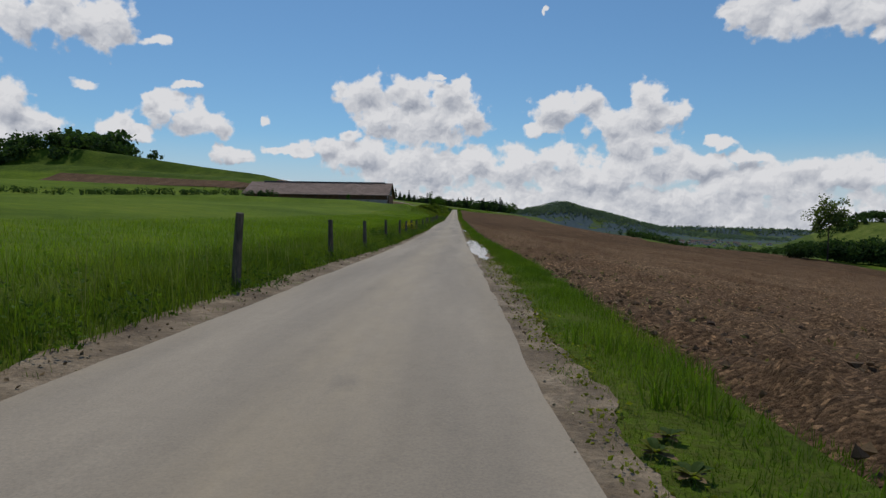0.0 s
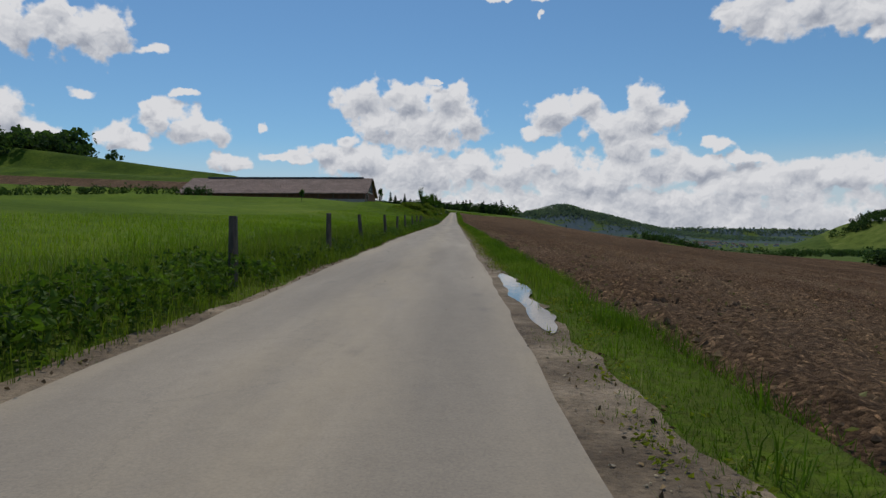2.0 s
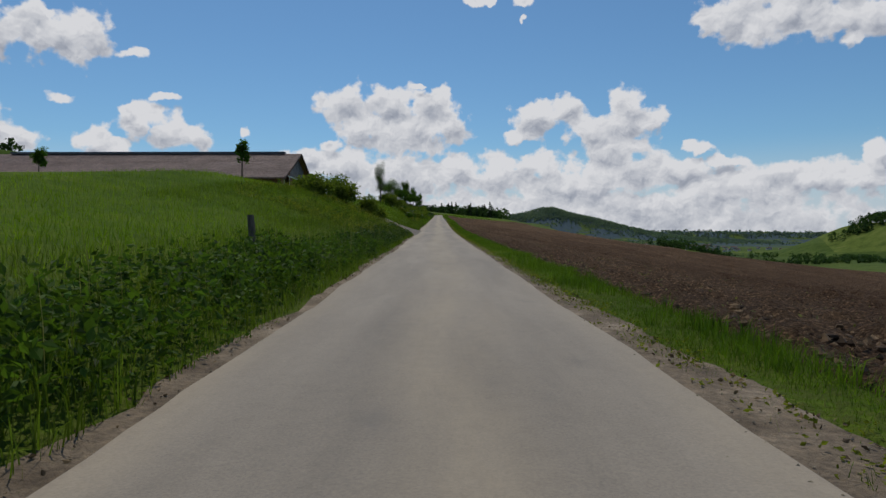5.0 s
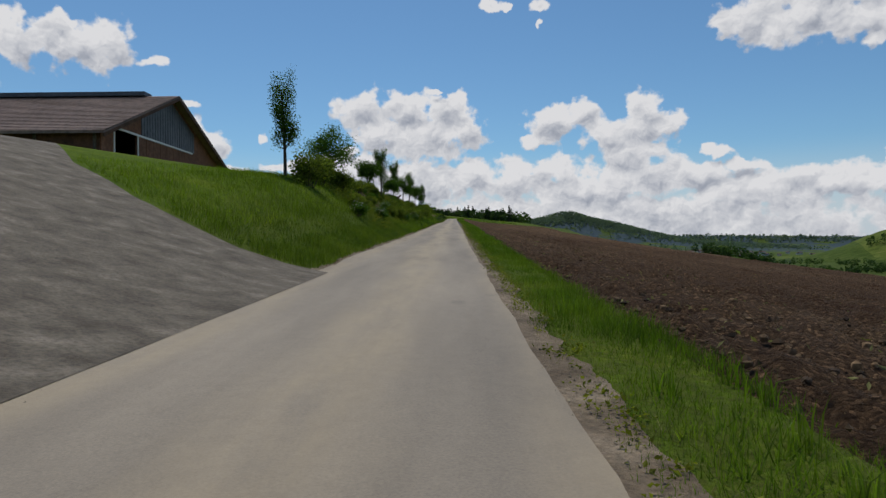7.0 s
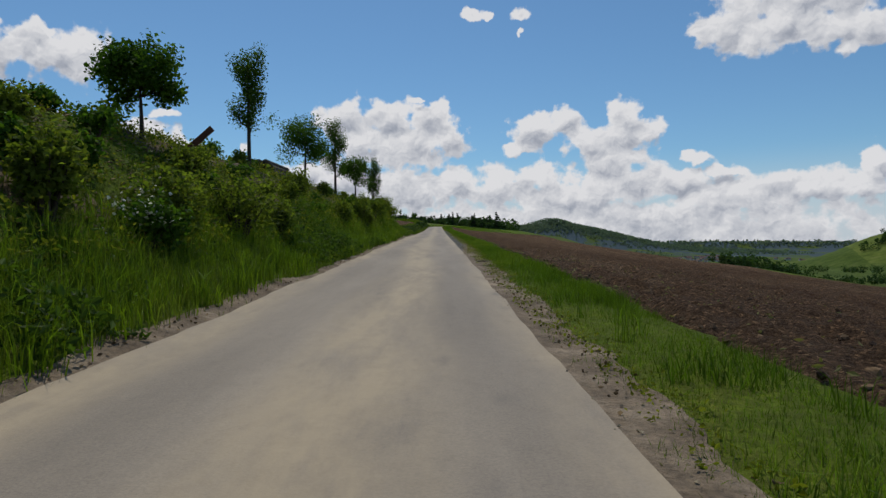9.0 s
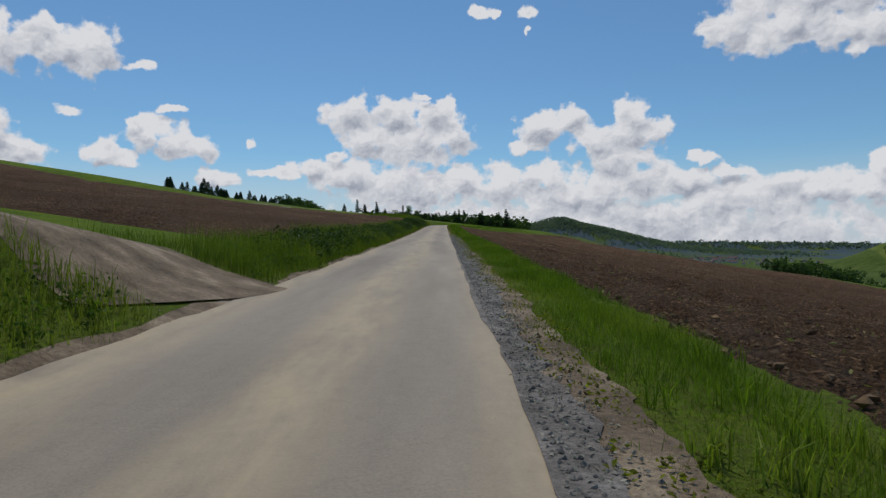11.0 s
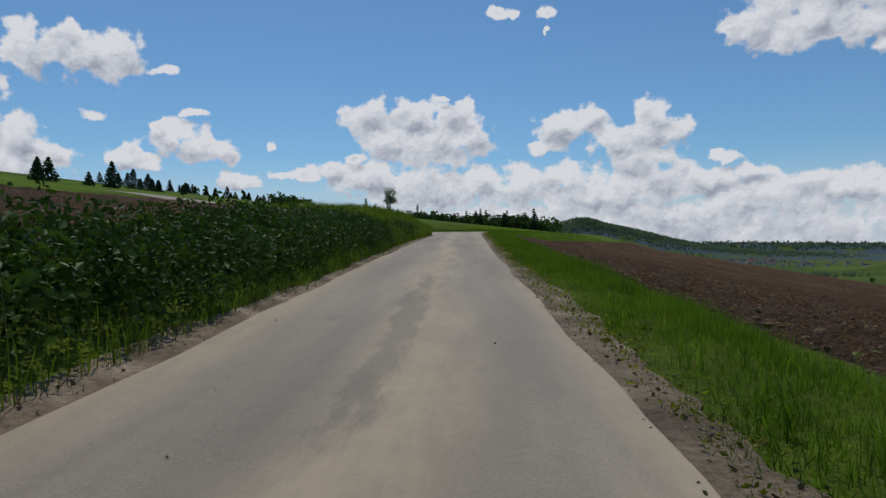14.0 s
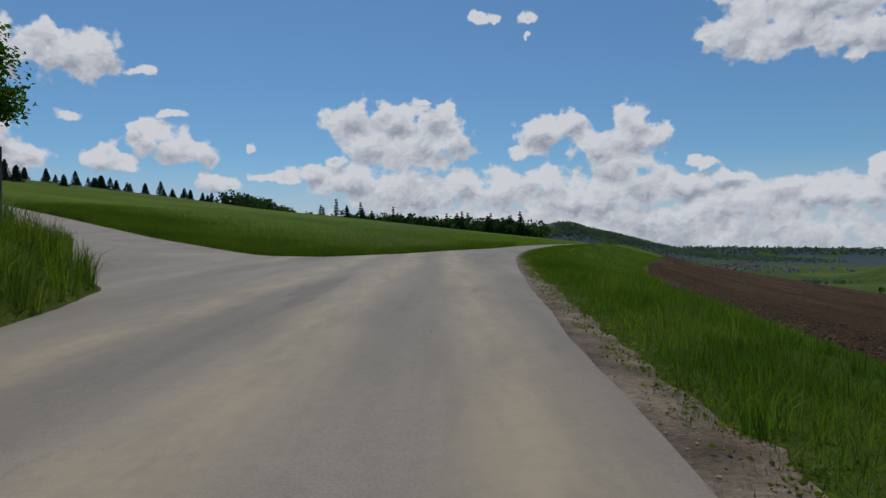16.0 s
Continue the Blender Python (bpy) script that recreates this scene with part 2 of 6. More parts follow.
def patchwork(mat):
    """Far fields in tints of green and straw, all raised in blue, each some hundred metres wide."""
    tree = mat.node_tree
    bsdf = tree.nodes["Principled BSDF"]
    old = bsdf.inputs["Base Color"].links[0].from_socket
    at = tree.nodes.new("ShaderNodeTexCoord").outputs["Object"]
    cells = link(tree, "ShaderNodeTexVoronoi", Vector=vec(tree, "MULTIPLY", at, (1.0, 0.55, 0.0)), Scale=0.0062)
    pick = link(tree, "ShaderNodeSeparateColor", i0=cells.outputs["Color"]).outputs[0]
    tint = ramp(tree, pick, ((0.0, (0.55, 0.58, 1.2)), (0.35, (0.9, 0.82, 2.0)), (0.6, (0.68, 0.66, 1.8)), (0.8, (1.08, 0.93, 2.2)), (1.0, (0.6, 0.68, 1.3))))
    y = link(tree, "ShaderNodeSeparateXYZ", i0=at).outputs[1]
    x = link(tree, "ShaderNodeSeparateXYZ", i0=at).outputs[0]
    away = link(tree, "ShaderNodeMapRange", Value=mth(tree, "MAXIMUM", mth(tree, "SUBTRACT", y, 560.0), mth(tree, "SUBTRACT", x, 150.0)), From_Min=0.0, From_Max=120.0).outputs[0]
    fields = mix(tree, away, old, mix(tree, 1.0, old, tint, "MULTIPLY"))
    scrub = noise_of(tree, at, 0.09, 5.0, 0.65)
    hill = mth(tree, "MULTIPLY", link(tree, "ShaderNodeMapRange", Value=y, From_Min=376.0, From_Max=384.0).outputs[0], link(tree, "ShaderNodeMapRange", Value=x, From_Min=-112.0, From_Max=-122.0).outputs[0])
    fields = mix(tree, hill, fields, mix(tree, 1.0, fields, ramp(tree, scrub.outputs["Fac"], ((0.35, (0.42, 0.5, 0.7)), (0.6, (0.72, 0.74, 0.9)))), "MULTIPLY"))
    # wooded ground of the far hills, with the haze put into its blue-grey
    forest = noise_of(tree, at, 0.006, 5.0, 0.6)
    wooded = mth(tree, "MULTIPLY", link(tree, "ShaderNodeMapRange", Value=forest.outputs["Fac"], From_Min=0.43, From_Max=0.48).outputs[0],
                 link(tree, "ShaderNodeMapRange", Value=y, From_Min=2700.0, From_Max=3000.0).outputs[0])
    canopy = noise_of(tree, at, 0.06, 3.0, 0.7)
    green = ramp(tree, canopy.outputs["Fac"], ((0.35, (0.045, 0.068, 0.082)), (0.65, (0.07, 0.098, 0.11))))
    sward = noise_of(tree, at, 0.7, 7.0, 0.65)
    fields = mix(tree, 0.8, fields, ramp(tree, sward.outputs["Fac"], ((0.35, (0.68, 0.74, 0.7)), (0.5, (1, 1, 1)), (0.66, (1.4, 1.2, 1.1)))), "MULTIPLY")
    turf = noise_of(tree, at, 9.0, 6.0, 0.7)
    verge = mth(tree, "MULTIPLY", link(tree, "ShaderNodeMapRange", Value=mth(tree, "ABSOLUTE", x), From_Min=7.0, From_Max=4.5).outputs[0],
                link(tree, "ShaderNodeMapRange", Value=turf.outputs["Fac"], From_Min=0.36, From_Max=0.56).outputs[0])
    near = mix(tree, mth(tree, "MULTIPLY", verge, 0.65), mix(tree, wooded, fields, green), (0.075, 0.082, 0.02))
    tree.links.new(near, bsdf.inputs["Base Color"])


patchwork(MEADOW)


def soil_material(name):
    """Turned earth: crumbled clods at three sizes, some drier and paler."""
    mat = bpy.data.materials.new(name)
    mat.use_nodes = True
    tree = mat.node_tree
    bsdf = tree.nodes["Principled BSDF"]
    at = tree.nodes.new("ShaderNodeTexCoord").outputs["Object"]
    wob = vec(tree, "ADD", at, vec(tree, "MULTIPLY", noise_of(tree, at, 3.5, 3.0).outputs["Color"], (0.12, 0.12, 0.12)))
    big = noise_of(tree, at, 5.0, 8.0, 0.72)
    small = link(tree, "ShaderNodeTexVoronoi", Vector=wob, Scale=26.0)
    crumb = noise_of(tree, at, 11.0, 6.0, 0.7)
    broad = noise_of(tree, vec(tree, "MULTIPLY", at, (1.0, 0.25, 1.0)), 0.22, 4.0)
    colour = ramp(tree, broad.outputs["Fac"], ((0.3, (0.094, 0.053, 0.029)), (0.55, (0.132, 0.08, 0.045)), (0.78, (0.178, 0.115, 0.066))))
    along = link(tree, "ShaderNodeSeparateXYZ", i0=at).outputs[1]
    dry = link(tree, "ShaderNodeMapRange", Value=mth(tree, "ADD", along, mth(tree, "MULTIPLY", broad.outputs["Fac"], 30.0)), From_Min=150.0, From_Max=30.0).outputs[0]
    colour = mix(tree, dry, colour, mix(tree, 1.0, colour, (2.15, 2.2, 2.2), "MULTIPLY"))
    pick = link(tree, "ShaderNodeSeparateColor", i0=small.outputs["Color"]).outputs[0]
    colour = mix(tree, 1.0, colour, ramp(tree, pick, ((0.0, (0.55, 0.54, 0.53)), (0.6, (1.0, 1.0, 1.0)), (0.88, (1.25, 1.25, 1.22)), (1.0, (2.3, 2.3, 2.2)))), "MULTIPLY")
    colour = mix(tree, 0.8, colour, ramp(tree, crumb.outputs["Fac"], ((0.3, (0.36, 0.36, 0.36)), (0.5, (0.95, 0.95, 0.95)), (0.72, (1.8, 1.78, 1.7)))), "MULTIPLY")
    tree.links.new(colour, bsdf.inputs["Base Color"])
    bsdf.inputs["Roughness"].default_value, bsdf.inputs["Specular IOR Level"].default_value = 0.95, 0.08
    h = mth(tree, "ADD", mth(tree, "MULTIPLY", big.outputs["Fac"], 1.5), mth(tree, "ADD", mth(tree, "MULTIPLY", small.outputs["Distance"], -0.3), mth(tree, "MULTIPLY", crumb.outputs["Fac"], 0.5)))
    b = link(tree, "ShaderNodeBump", Strength=1.0, Distance=0.2, Height=h)
    tree.links.new(b.outputs[0], bsdf.inputs["Normal"])
    return mat


SOIL = soil_material("soil")
GRIT = material("grit", ((0.3, (0.1, 0.071, 0.044)), (0.52, (0.2, 0.15, 0.098)), (0.72, (0.35, 0.275, 0.19))), 1.6, 0.95, 1.0, 24, fine=18, depth=0.03)
GRAVEL = material("gravel", ((0.3, (0.095, 0.077, 0.055)), (0.55, (0.17, 0.142, 0.106)), (0.75, (0.28, 0.24, 0.185))), 2.0, 0.9, 1.0, 22, fine=20, depth=0.03)
GREY_GRAVEL = material("grey_gravel", ((0.3, (0.115, 0.1, 0.086)), (0.55, (0.19, 0.17, 0.15)), (0.75, (0.29, 0.265, 0.24))), 3.0, 0.9, 1.0, 26, fine=22, depth=0.03)
ROOF = material("roof_tiles", ((0.3, (0.17, 0.115, 0.095)), (0.6, (0.23, 0.16, 0.135)), (0.8, (0.28, 0.20, 0.17))), 0.35, 0.8, 0.3, 6.0, fine=2.0)
TIMBER = material("dark_timber", ((0.3, (0.07, 0.035, 0.022)), (0.6, (0.11, 0.055, 0.032)), (0.8, (0.15, 0.08, 0.05))), 0.8, 0.85, 0.3, 12, fine=4.0)
POST_WOOD = material("weathered_wood", ((0.3, (0.05, 0.042, 0.035)), (0.6, (0.10, 0.085, 0.07)), (0.8, (0.16, 0.14, 0.115))), 5.0, 0.9, 0.6, 30, fine=20, stretch=(1, 1, 0.2))
BARK = material("bark", ((0.3, (0.03, 0.024, 0.018)), (0.6, (0.06, 0.049, 0.038)), (0.8, (0.11, 0.093, 0.072))), 4.0, 0.9, 0.6, 25, fine=12, stretch=(1, 1, 0.3))
LEAF = material("leaves", ((0.3, (0.035, 0.075, 0.012)), (0.6, (0.06, 0.12, 0.02)), (0.8, (0.11, 0.17, 0.03))), 0.6, 0.6, sheer=0.45, spread=0.5, spec=0.08)
POPLAR_LEAF = material("poplar_leaves", ((0.3, (0.04, 0.08, 0.016)), (0.7, (0.075, 0.13, 0.03))), 0.6, 0.55, sheer=0.42, spread=0.45, spec=0.08)
DARK_LEAF = material("shrub_leaves", ((0.3, (0.065, 0.095, 0.018)), (0.7, (0.15, 0.185, 0.04))), 0.8, 0.65, sheer=0.48, spread=0.5, spec=0.08)
NEEDLE = material("needles", ((0.3, (0.022, 0.04, 0.02)), (0.7, (0.042, 0.07, 0.034))), 0.4, 0.8, spread=0.35, spec=0.08)
WOODS = material("woods", ((0.3, (0.03, 0.055, 0.028)), (0.7, (0.055, 0.095, 0.04))), 0.02, 0.9, sheer=0.35, spread=0.4, spec=0.08)
# leafage of the distant trees: haze is painted into this blue-grey colour
HAZY_WOODS = material("hazy_woods", ((0.3, (0.09, 0.125, 0.155)), (0.7, (0.125, 0.162, 0.19))), 0.01, 0.95, sheer=0.5, spread=0.25, spec=0.08)
BLADE = material("grass_blades", ((0.3, (0.06, 0.094, 0.014)), (0.55, (0.098, 0.14, 0.022)), (0.78, (0.172, 0.195, 0.046))), 0.35, 0.55, sheer=0.42, spread=0.45, spec=0.08)
TURF_BLADE = material("turf_blades", ((0.3, (0.055, 0.1, 0.012)), (0.55, (0.1, 0.158, 0.02)), (0.78, (0.19, 0.215, 0.05))), 0.5, 0.55, sheer=0.42, spread=0.5, spec=0.08)
MEADOW_BLADE = material("meadow_blades", ((0.3, (0.092, 0.15, 0.011)), (0.55, (0.142, 0.21, 0.017)), (0.78, (0.21, 0.25, 0.036))), 0.2, 0.55, sheer=0.42, spread=0.4, spec=0.08)
NETTLE = material("nettle_leaves", ((0.3, (0.028, 0.055, 0.012)), (0.7, (0.06, 0.105, 0.024))), 0.7, 0.5, sheer=0.15, spread=0.5, spec=0.08)


# ---- mesh helpers ----
def mesh_of(name, verts, faces, mats, smooth=False, which=None):
    """faces: an array of quads or triangles."""
    verts, faces = np.asarray(verts, np.float32), np.asarray(faces, np.int32)
    me = bpy.data.meshes.new(name)
    me.vertices.add(len(verts))
    me.vertices.foreach_set("co", verts.ravel())
    k = faces.shape[1]
    me.loops.add(faces.size)
    me.loops.foreach_set("vertex_index", faces.ravel())
    me.polygons.add(len(faces))
    me.polygons.foreach_set("loop_start", np.arange(0, faces.size, k, dtype=np.int32))
    me.polygons.foreach_set("loop_total", np.full(len(faces), k, np.int32))
    me.polygons.foreach_set("use_smooth", np.full(len(faces), smooth))
    for m in mats if isinstance(mats, (list, tuple)) else [mats]:
        me.materials.append(m)
    if which is not None:
        me.polygons.foreach_set("material_index", np.asarray(which, np.int32))
    me.update()
    me.validate()
    return me


def grid_faces(rows, cols):
    i = np.arange(rows * cols).reshape(rows, cols)
    return np.stack([i[:-1, :-1], i[:-1, 1:], i[1:, 1:], i[1:, :-1]], -1).reshape(-1, 4)


def part(name, bm, mat, parent, label=""):
    """A bmesh, or a mesh that stands ready, as one mesh object under a thing."""
    if isinstance(bm, bpy.types.Mesh):
        me = bm
    else:
        me = bpy.data.meshes.new(name)
        bm.to_mesh(me)
        bm.free()
        me.materials.append(mat)
    ob = new(name, me)
    ob.parent = parent
    return tagged(ob, label)


def box(bm, x0, x1, y0, y1, z0, z1):
    m = Matrix.Translation(((x0 + x1) / 2, (y0 + y1) / 2, (z0 + z1) / 2)) @ Matrix.Diagonal((x1 - x0, y1 - y0, z1 - z0, 1))
    return bmesh.ops.create_cube(bm, size=1, matrix=m)["verts"]


def limb(bm, points, radii, sides=7):
    """A tapered tube through points."""
    rings = []
    for k, (p, r) in enumerate(zip(points, radii)):
        p = Vector(p)
        a = Vector(points[min(k + 1, len(points) - 1)]) - Vector(points[max(k - 1, 0)])
        turn = a.to_track_quat("Z", "Y")
        rings.append([bm.verts.new(p + turn @ Vector((r * math.cos(6.2832 * s / sides), r * math.sin(6.2832 * s / sides), 0))) for s in range(sides)])
    for a, b in zip(rings, rings[1:]):
        for s in range(sides):
            bm.faces.new((a[s], a[(s + 1) % sides], b[(s + 1) % sides], b[s]))
    bm.faces.new(rings[-1])
    bm.faces.new(rings[0][::-1])


def leaf_mesh(name, centres, size, mat, rng, droop=0.3, long=1.6):
    """One small pointed leaf, of two folded halves, at each centre."""
    n = len(centres)
    a = rng.normal(size=(n, 3))
    a[:, 2] = a[:, 2] * 0.6 - droop
    a /= np.linalg.norm(a, axis=1, keepdims=True)
    b = np.cross(a, rng.normal(size=(n, 3)))
    b /= np.linalg.norm(b, axis=1, keepdims=True)
    c = np.cross(a, b)
    s = size * rng.uniform(0.6, 1.35, (n, 1))
    o = np.asarray(centres)
    v = np.stack([o - a * s * long / 2, o + b * s * 0.5 + c * s * 0.18, o + a * s * long / 2, o - b * s * 0.5 + c * s * 0.18], 1).reshape(-1, 3)
    i = np.arange(n)[:, None] * 4
    f = np.concatenate([i + np.array([[0, 1, 2]]), i + np.array([[0, 2, 3]])], 0)
    return mesh_of(name, v, f, mat)


# ---- the lie of the land ----
LEFT_Y = (-300, -60, 110, 150, 178, 200, 230, 246, 285, 296, 303, 318, 345, 405, 425, 446, 470, 620)
LEFT_D = (0, 1, 2, 4.5, 6, 12, 30, 70, 130, 270, 500, 1200, 4000)
LEFT = (
    (0, 0.1, 0.15, 0.25, 0.35, 0.7, 1.8, 4, 7.5, 14, 13, 8, 10),
    (0, 0.1, 0.15, 0.25, 0.35, 0.65, 1.55, 3.1, 5.6, 9, 13, 8, 10),
    (0, 0.12, 0.2, 0.4, 0.55, 1.05, 2.4, 3.6, 5.2, 9, 14, 8, 10),
    (0, 0.15, 0.35, 0.8, 1.1, 2, 2.9, 3.6, 4.9, 9, 14, 8, 10),
    (0, 0.35, 0.9, 2.2, 2.9, 4.2, 3.9, 4.2, 5.2, 9.5, 13, 8, 10),
    (0, 0.2, 0.5, 1.3, 1.8, 3.8, 5.5, 6.42, 5.38, 11.44, 12, 8, 10),
    (0, 0.3, 0.9, 2.9, 3.5, 4.3, 4.8, 4.83, 5.52, 13.9, 12, 8, 10),
    (0, 0.3, 1, 3.2, 3.6, 3.9, 4, 4.84, 6.63, 15.28, 12, 8, 10),
    (0, 0.3, 1.7, 3.1, 3.4, 3.7, 4.4, 5.59, 7.63, 16.16, 12, 8, 10),
    (0, 0.6, 2.3, 3.1, 3.35, 3.8, 4.3, 6.37, 8.46, 16.09, 12, 8, 10),
    (0, 0.5, 1.7, 2.6, 2.9, 3.8, 4.3, 7.14, 9.29, 16.01, 12, 8, 10),
    (0, 0.2, 0.4, 0.7, 0.9, 1.8, 4.5, 8.31, 10.03, 14.3, 12, 8, 10),
    (0, 0.2, 0.4, 0.8, 1, 1.9, 4.8, 8.25, 10.79, 11.71, 12, 8, 10),
    (0, 0.2, 0.4, 0.8, 1, 1.9, 4, 9.12, 18.24, 20.03, 12, 8, 10),
    (0, 0.3, 0.75, 1.4, 1.6, 1.9, 3.6, 8.89, 22.1, 31.05, 12, 8, 10),
    (0, 0.85, 1.5, 1.95, 2.1, 2.45, 3.5, 11.21, 21.29, 28.12, 14, 9, 10),
    (0, 0.05, 0.15, 0.5, 0.7, 1.4, 3.4, 8.06, 16.16, 23.69, 18, 10, 10),
    (0, 0.1, 0.2, 0.6, 0.8, 1.4, 3.3, 7.7, 13.03, 22.95, 15, 8, 10),
)
RIGHT_Y = (-300, 0, 250, 400, 480, 700, 1200, 4000)
RIGHT_E = (0, .5, 1.3, 2, 20, 60, 110, 160, 250, 400, 700, 1500, 4000)
RIGHT = (
    (0, -0.02, -0.05, -0.12, -2, -6.6, -12, -17, -22, -28, -34, -45, -50),
    (0, -0.02, -0.05, -0.12, -2.2, -6.46, -12.33, -16.83, -21.8, -28, -34, -45, -50),
    (0, -0.02, -0.05, -0.14, -2.74, -7.42, -13.83, -18.02, -23.22, -29.5, -36, -46.5, -50),
    (0, -0.02, -0.05, -0.15, -3.53, -9.14, -16.51, -22.29, -29.76, -36, -40, -48, -50),
    (0, -0.02, -0.05, -0.15, -4.65, -10.74, -17.46, -23.92, -36.24, -36, -40, -48, -50),
    (0, -0.02, -0.05, -0.15, -5.33, -11.79, -18.15, -22.4, -35.81, -36, -40, -48, -50),
    (0, -0.02, -0.05, -0.1, -2, -6, -10, -15, -22, -30, -38, -45, -30),
    (0, -0.02, -0.05, -0.1, -0.3, -1, -2, -3, -4, -5, -5, -5, 0),
)


def table(rows, ys, nodes, y, d):
    out = np.zeros(np.broadcast(y, d).shape)
    y, d = np.broadcast_arrays(y, d)
    k = np.clip(np.searchsorted(ys, y) - 1, 0, len(ys) - 2)
    ya, yb = np.take(ys, k), np.take(ys, k + 1)
    w = np.clip((y - ya) / (yb - ya), 0, 1)
    w = w * w * (3 - 2 * w)
    for j in range(len(ys)):
        v = np.interp(d, nodes, rows[j])
        out += v * (np.where(k == j, 1 - w, 0) + np.where(k + 1 == j, w, 0))
    return out


SIDE_NEAR = ((0, 1.0, 1.5, 2.4, 3.3, 4.4, 5.8, 7.4, 11, 24, 60, 90), (428, 438, 442, 445.5, 448.5, 451.3, 453, 455, 460.5, 471, 489, 504))
SIDE_FAR = ((0, 2.5, 5, 9.4, 13.7, 18, 24, 60, 90), (486, 472, 467.5, 469.5, 471, 473.5, 477, 497, 510))
MOUTH = ((428, 438, 442, 445.5, 448.5, 451.3, 453, 455, 472, 490), (0, 1.0, 1.5, 2.4, 3.3, 4.4, 5.8, 7.2, 8.0, 0))  # where the side road opens the bank
FLAT = ((395, 418, 434, 442), (0, 0.42, 0.55, 0))  # level grit before the bank begins


def mound(x, y, cx, cy, sx, sy, h):
    return h * np.exp(-((x - cx) / sx) ** 2 - ((y - cy) / sy) ** 2)


def land(x, y):
    """Height of the ground; x is counted from the road's middle."""
    x, y = np.broadcast_arrays(np.asarray(x, float), np.asarray(y, float))
    left = table(LEFT, LEFT_Y, LEFT_D, y, np.clip(-x - 1.65 - np.interp(y, *MOUTH) - np.interp(y, *FLAT), 0, None))
    right = table(RIGHT, RIGHT_Y, RIGHT_E, y, np.clip(x - 1.65, 0, None))
    z = road_z(y) + np.where(x < 0, left, right)
    far = mound(x, y, -275, 520, 90, 130, 12) + mound(x, y, 572, 3400, 100, 160, 36)
    far = far + np.where(x < 450, mound(x, y, 450, 3400, 400, 420, 150), mound(x, y, 450, 3400, 620, 420, 150))
    far = far + mound(x, y, 1150, 3700, 700, 300, 30) + mound(x, y, 790, 3350, 210, 240, 16) + mound(x, y, 1700, 4700, 2600, 260, 84) + mound(x, y, -900, 4600, 1300, 300, 40)
    far = far + np.where(x > -5, mound(x, y, -5, 1100, 40, 260, 22), mound(x, y, -5, 1100, 70, 260, 4) + mound(x, y, -5, 1100, 700, 260, 18))
    far = far + mound(x, y, 1010, 1560, 115, 260, 92) + mound(x, y, 1600, 1900, 420, 600, 24)
    far = far + mound(x, y, -185, 820, 62, 240, 12) + mound(x, y, 880, 2350, 480, 520, 17)
    wave = 1.2 * np.sin(x / 47.0 + 1.3) * np.sin(y / 61.0) * np.clip((np.abs(x) - 40) / 80, 0, 1)
    return z + far + wave


def ground_at(x, y):
    at, b = x, float(bend(y))
    for _ in range(25):
        at = x - b * min(max(1 - (abs(at) - 60) / 200, 0), 1)
    return float(land(at, y))


def steps(first, last, step, grow):
    out, at = [], first
    while at < last:
        out.append(at)
        at += step
        step *= grow
    return out + [last]


def drape(name, xs, ys, mat, lift=0.0, label="", category="", rough=None, kind="structure"):
    """A sheet laid on the land; rough: a function of x, y that adds relief."""
    X, Y = np.meshgrid(np.asarray(xs, float), np.asarray(ys, float))
    Z = land(X, Y) + lift
    if rough is not None:
        Z = Z + rough(X, Y)
    fade = np.clip(1 - (np.abs(X) - 60) / 200, 0, 1)
    v = np.stack([X + bend(Y) * fade, Y, Z], -1).reshape(-1, 3)
    ob = new(name, mesh_of(name, v, grid_faces(len(ys), len(xs)), mat, True))
    return tagged(ob, label, category, kind=kind)


def lumps(seed, size, amount, octaves=3):
    """Smooth random relief on a repeating lattice, with no visible repeat within the fields."""
    rng = np.random.default_rng(seed)
    grids = [rng.uniform(-1, 1, (257, 257)) for _ in range(octaves)]

    def f(x, y):
        z = 0.0
        for k, g in enumerate(grids):
            u, v = (x * (0.97 + 0.1 * k) + y * 0.21) / (size / 2 ** k), (y - x * 0.17) / (size / 2 ** k)
            iu, iv = np.floor(u).astype(int), np.floor(v).astype(int)
            a, b = u - iu, v - iv
            a, b = a * a * (3 - 2 * a), b * b * (3 - 2 * b)
            q = lambda i, j: g[(iu + i) % 257, (iv + j) % 257]
            z = z + ((q(0, 0) * (1 - a) + q(1, 0) * a) * (1 - b) + (q(0, 1) * (1 - a) + q(1, 1) * a) * b) * amount / 1.7 ** k
        return z
    return f


FIELD_EDGE = lambda y: np.interp(y, (0, 20, 60, 90, 140, 210, 240, 280, 320, 348, 362, 380, 400, 420, 432, 440, 449, 457, 485, 540), (2.85, 3.2, 2.9, 2.85, 3.0, 3.0, 3.2, 3.5, 3.7, 4.0, 3.4, 3.6, 3.8, 3.6, 3.8, 4.6, 5.9, 7.2, 9.2, 12))
YS = list(np.arange(-40.0, 425.0, 2.0)) + list(np.arange(426.0, 480.0, 0.5)) + steps(480, 4900, 3, 1.035)
XS = [-q for q in steps(14, 4000, 1.5, 1.09)][::-1] + list(np.arange(-13.65, -1.7, 0.3)) + [-1.65, -0.6, 0.6, 1.65, 2.15, 2.95] + list(np.arange(3.65, 14.4, 0.5)) + steps(14.6, 4000, 0.9, 1.09)
_under_side = lambda x, y: np.where((y > np.interp(-1.65 - x, *SIDE_NEAR) + 0.3) & (y < np.interp(-1.65 - x, *SIDE_FAR) - 0.3) & (x < -1.6) & (x > -70), 0.12, 0.0)
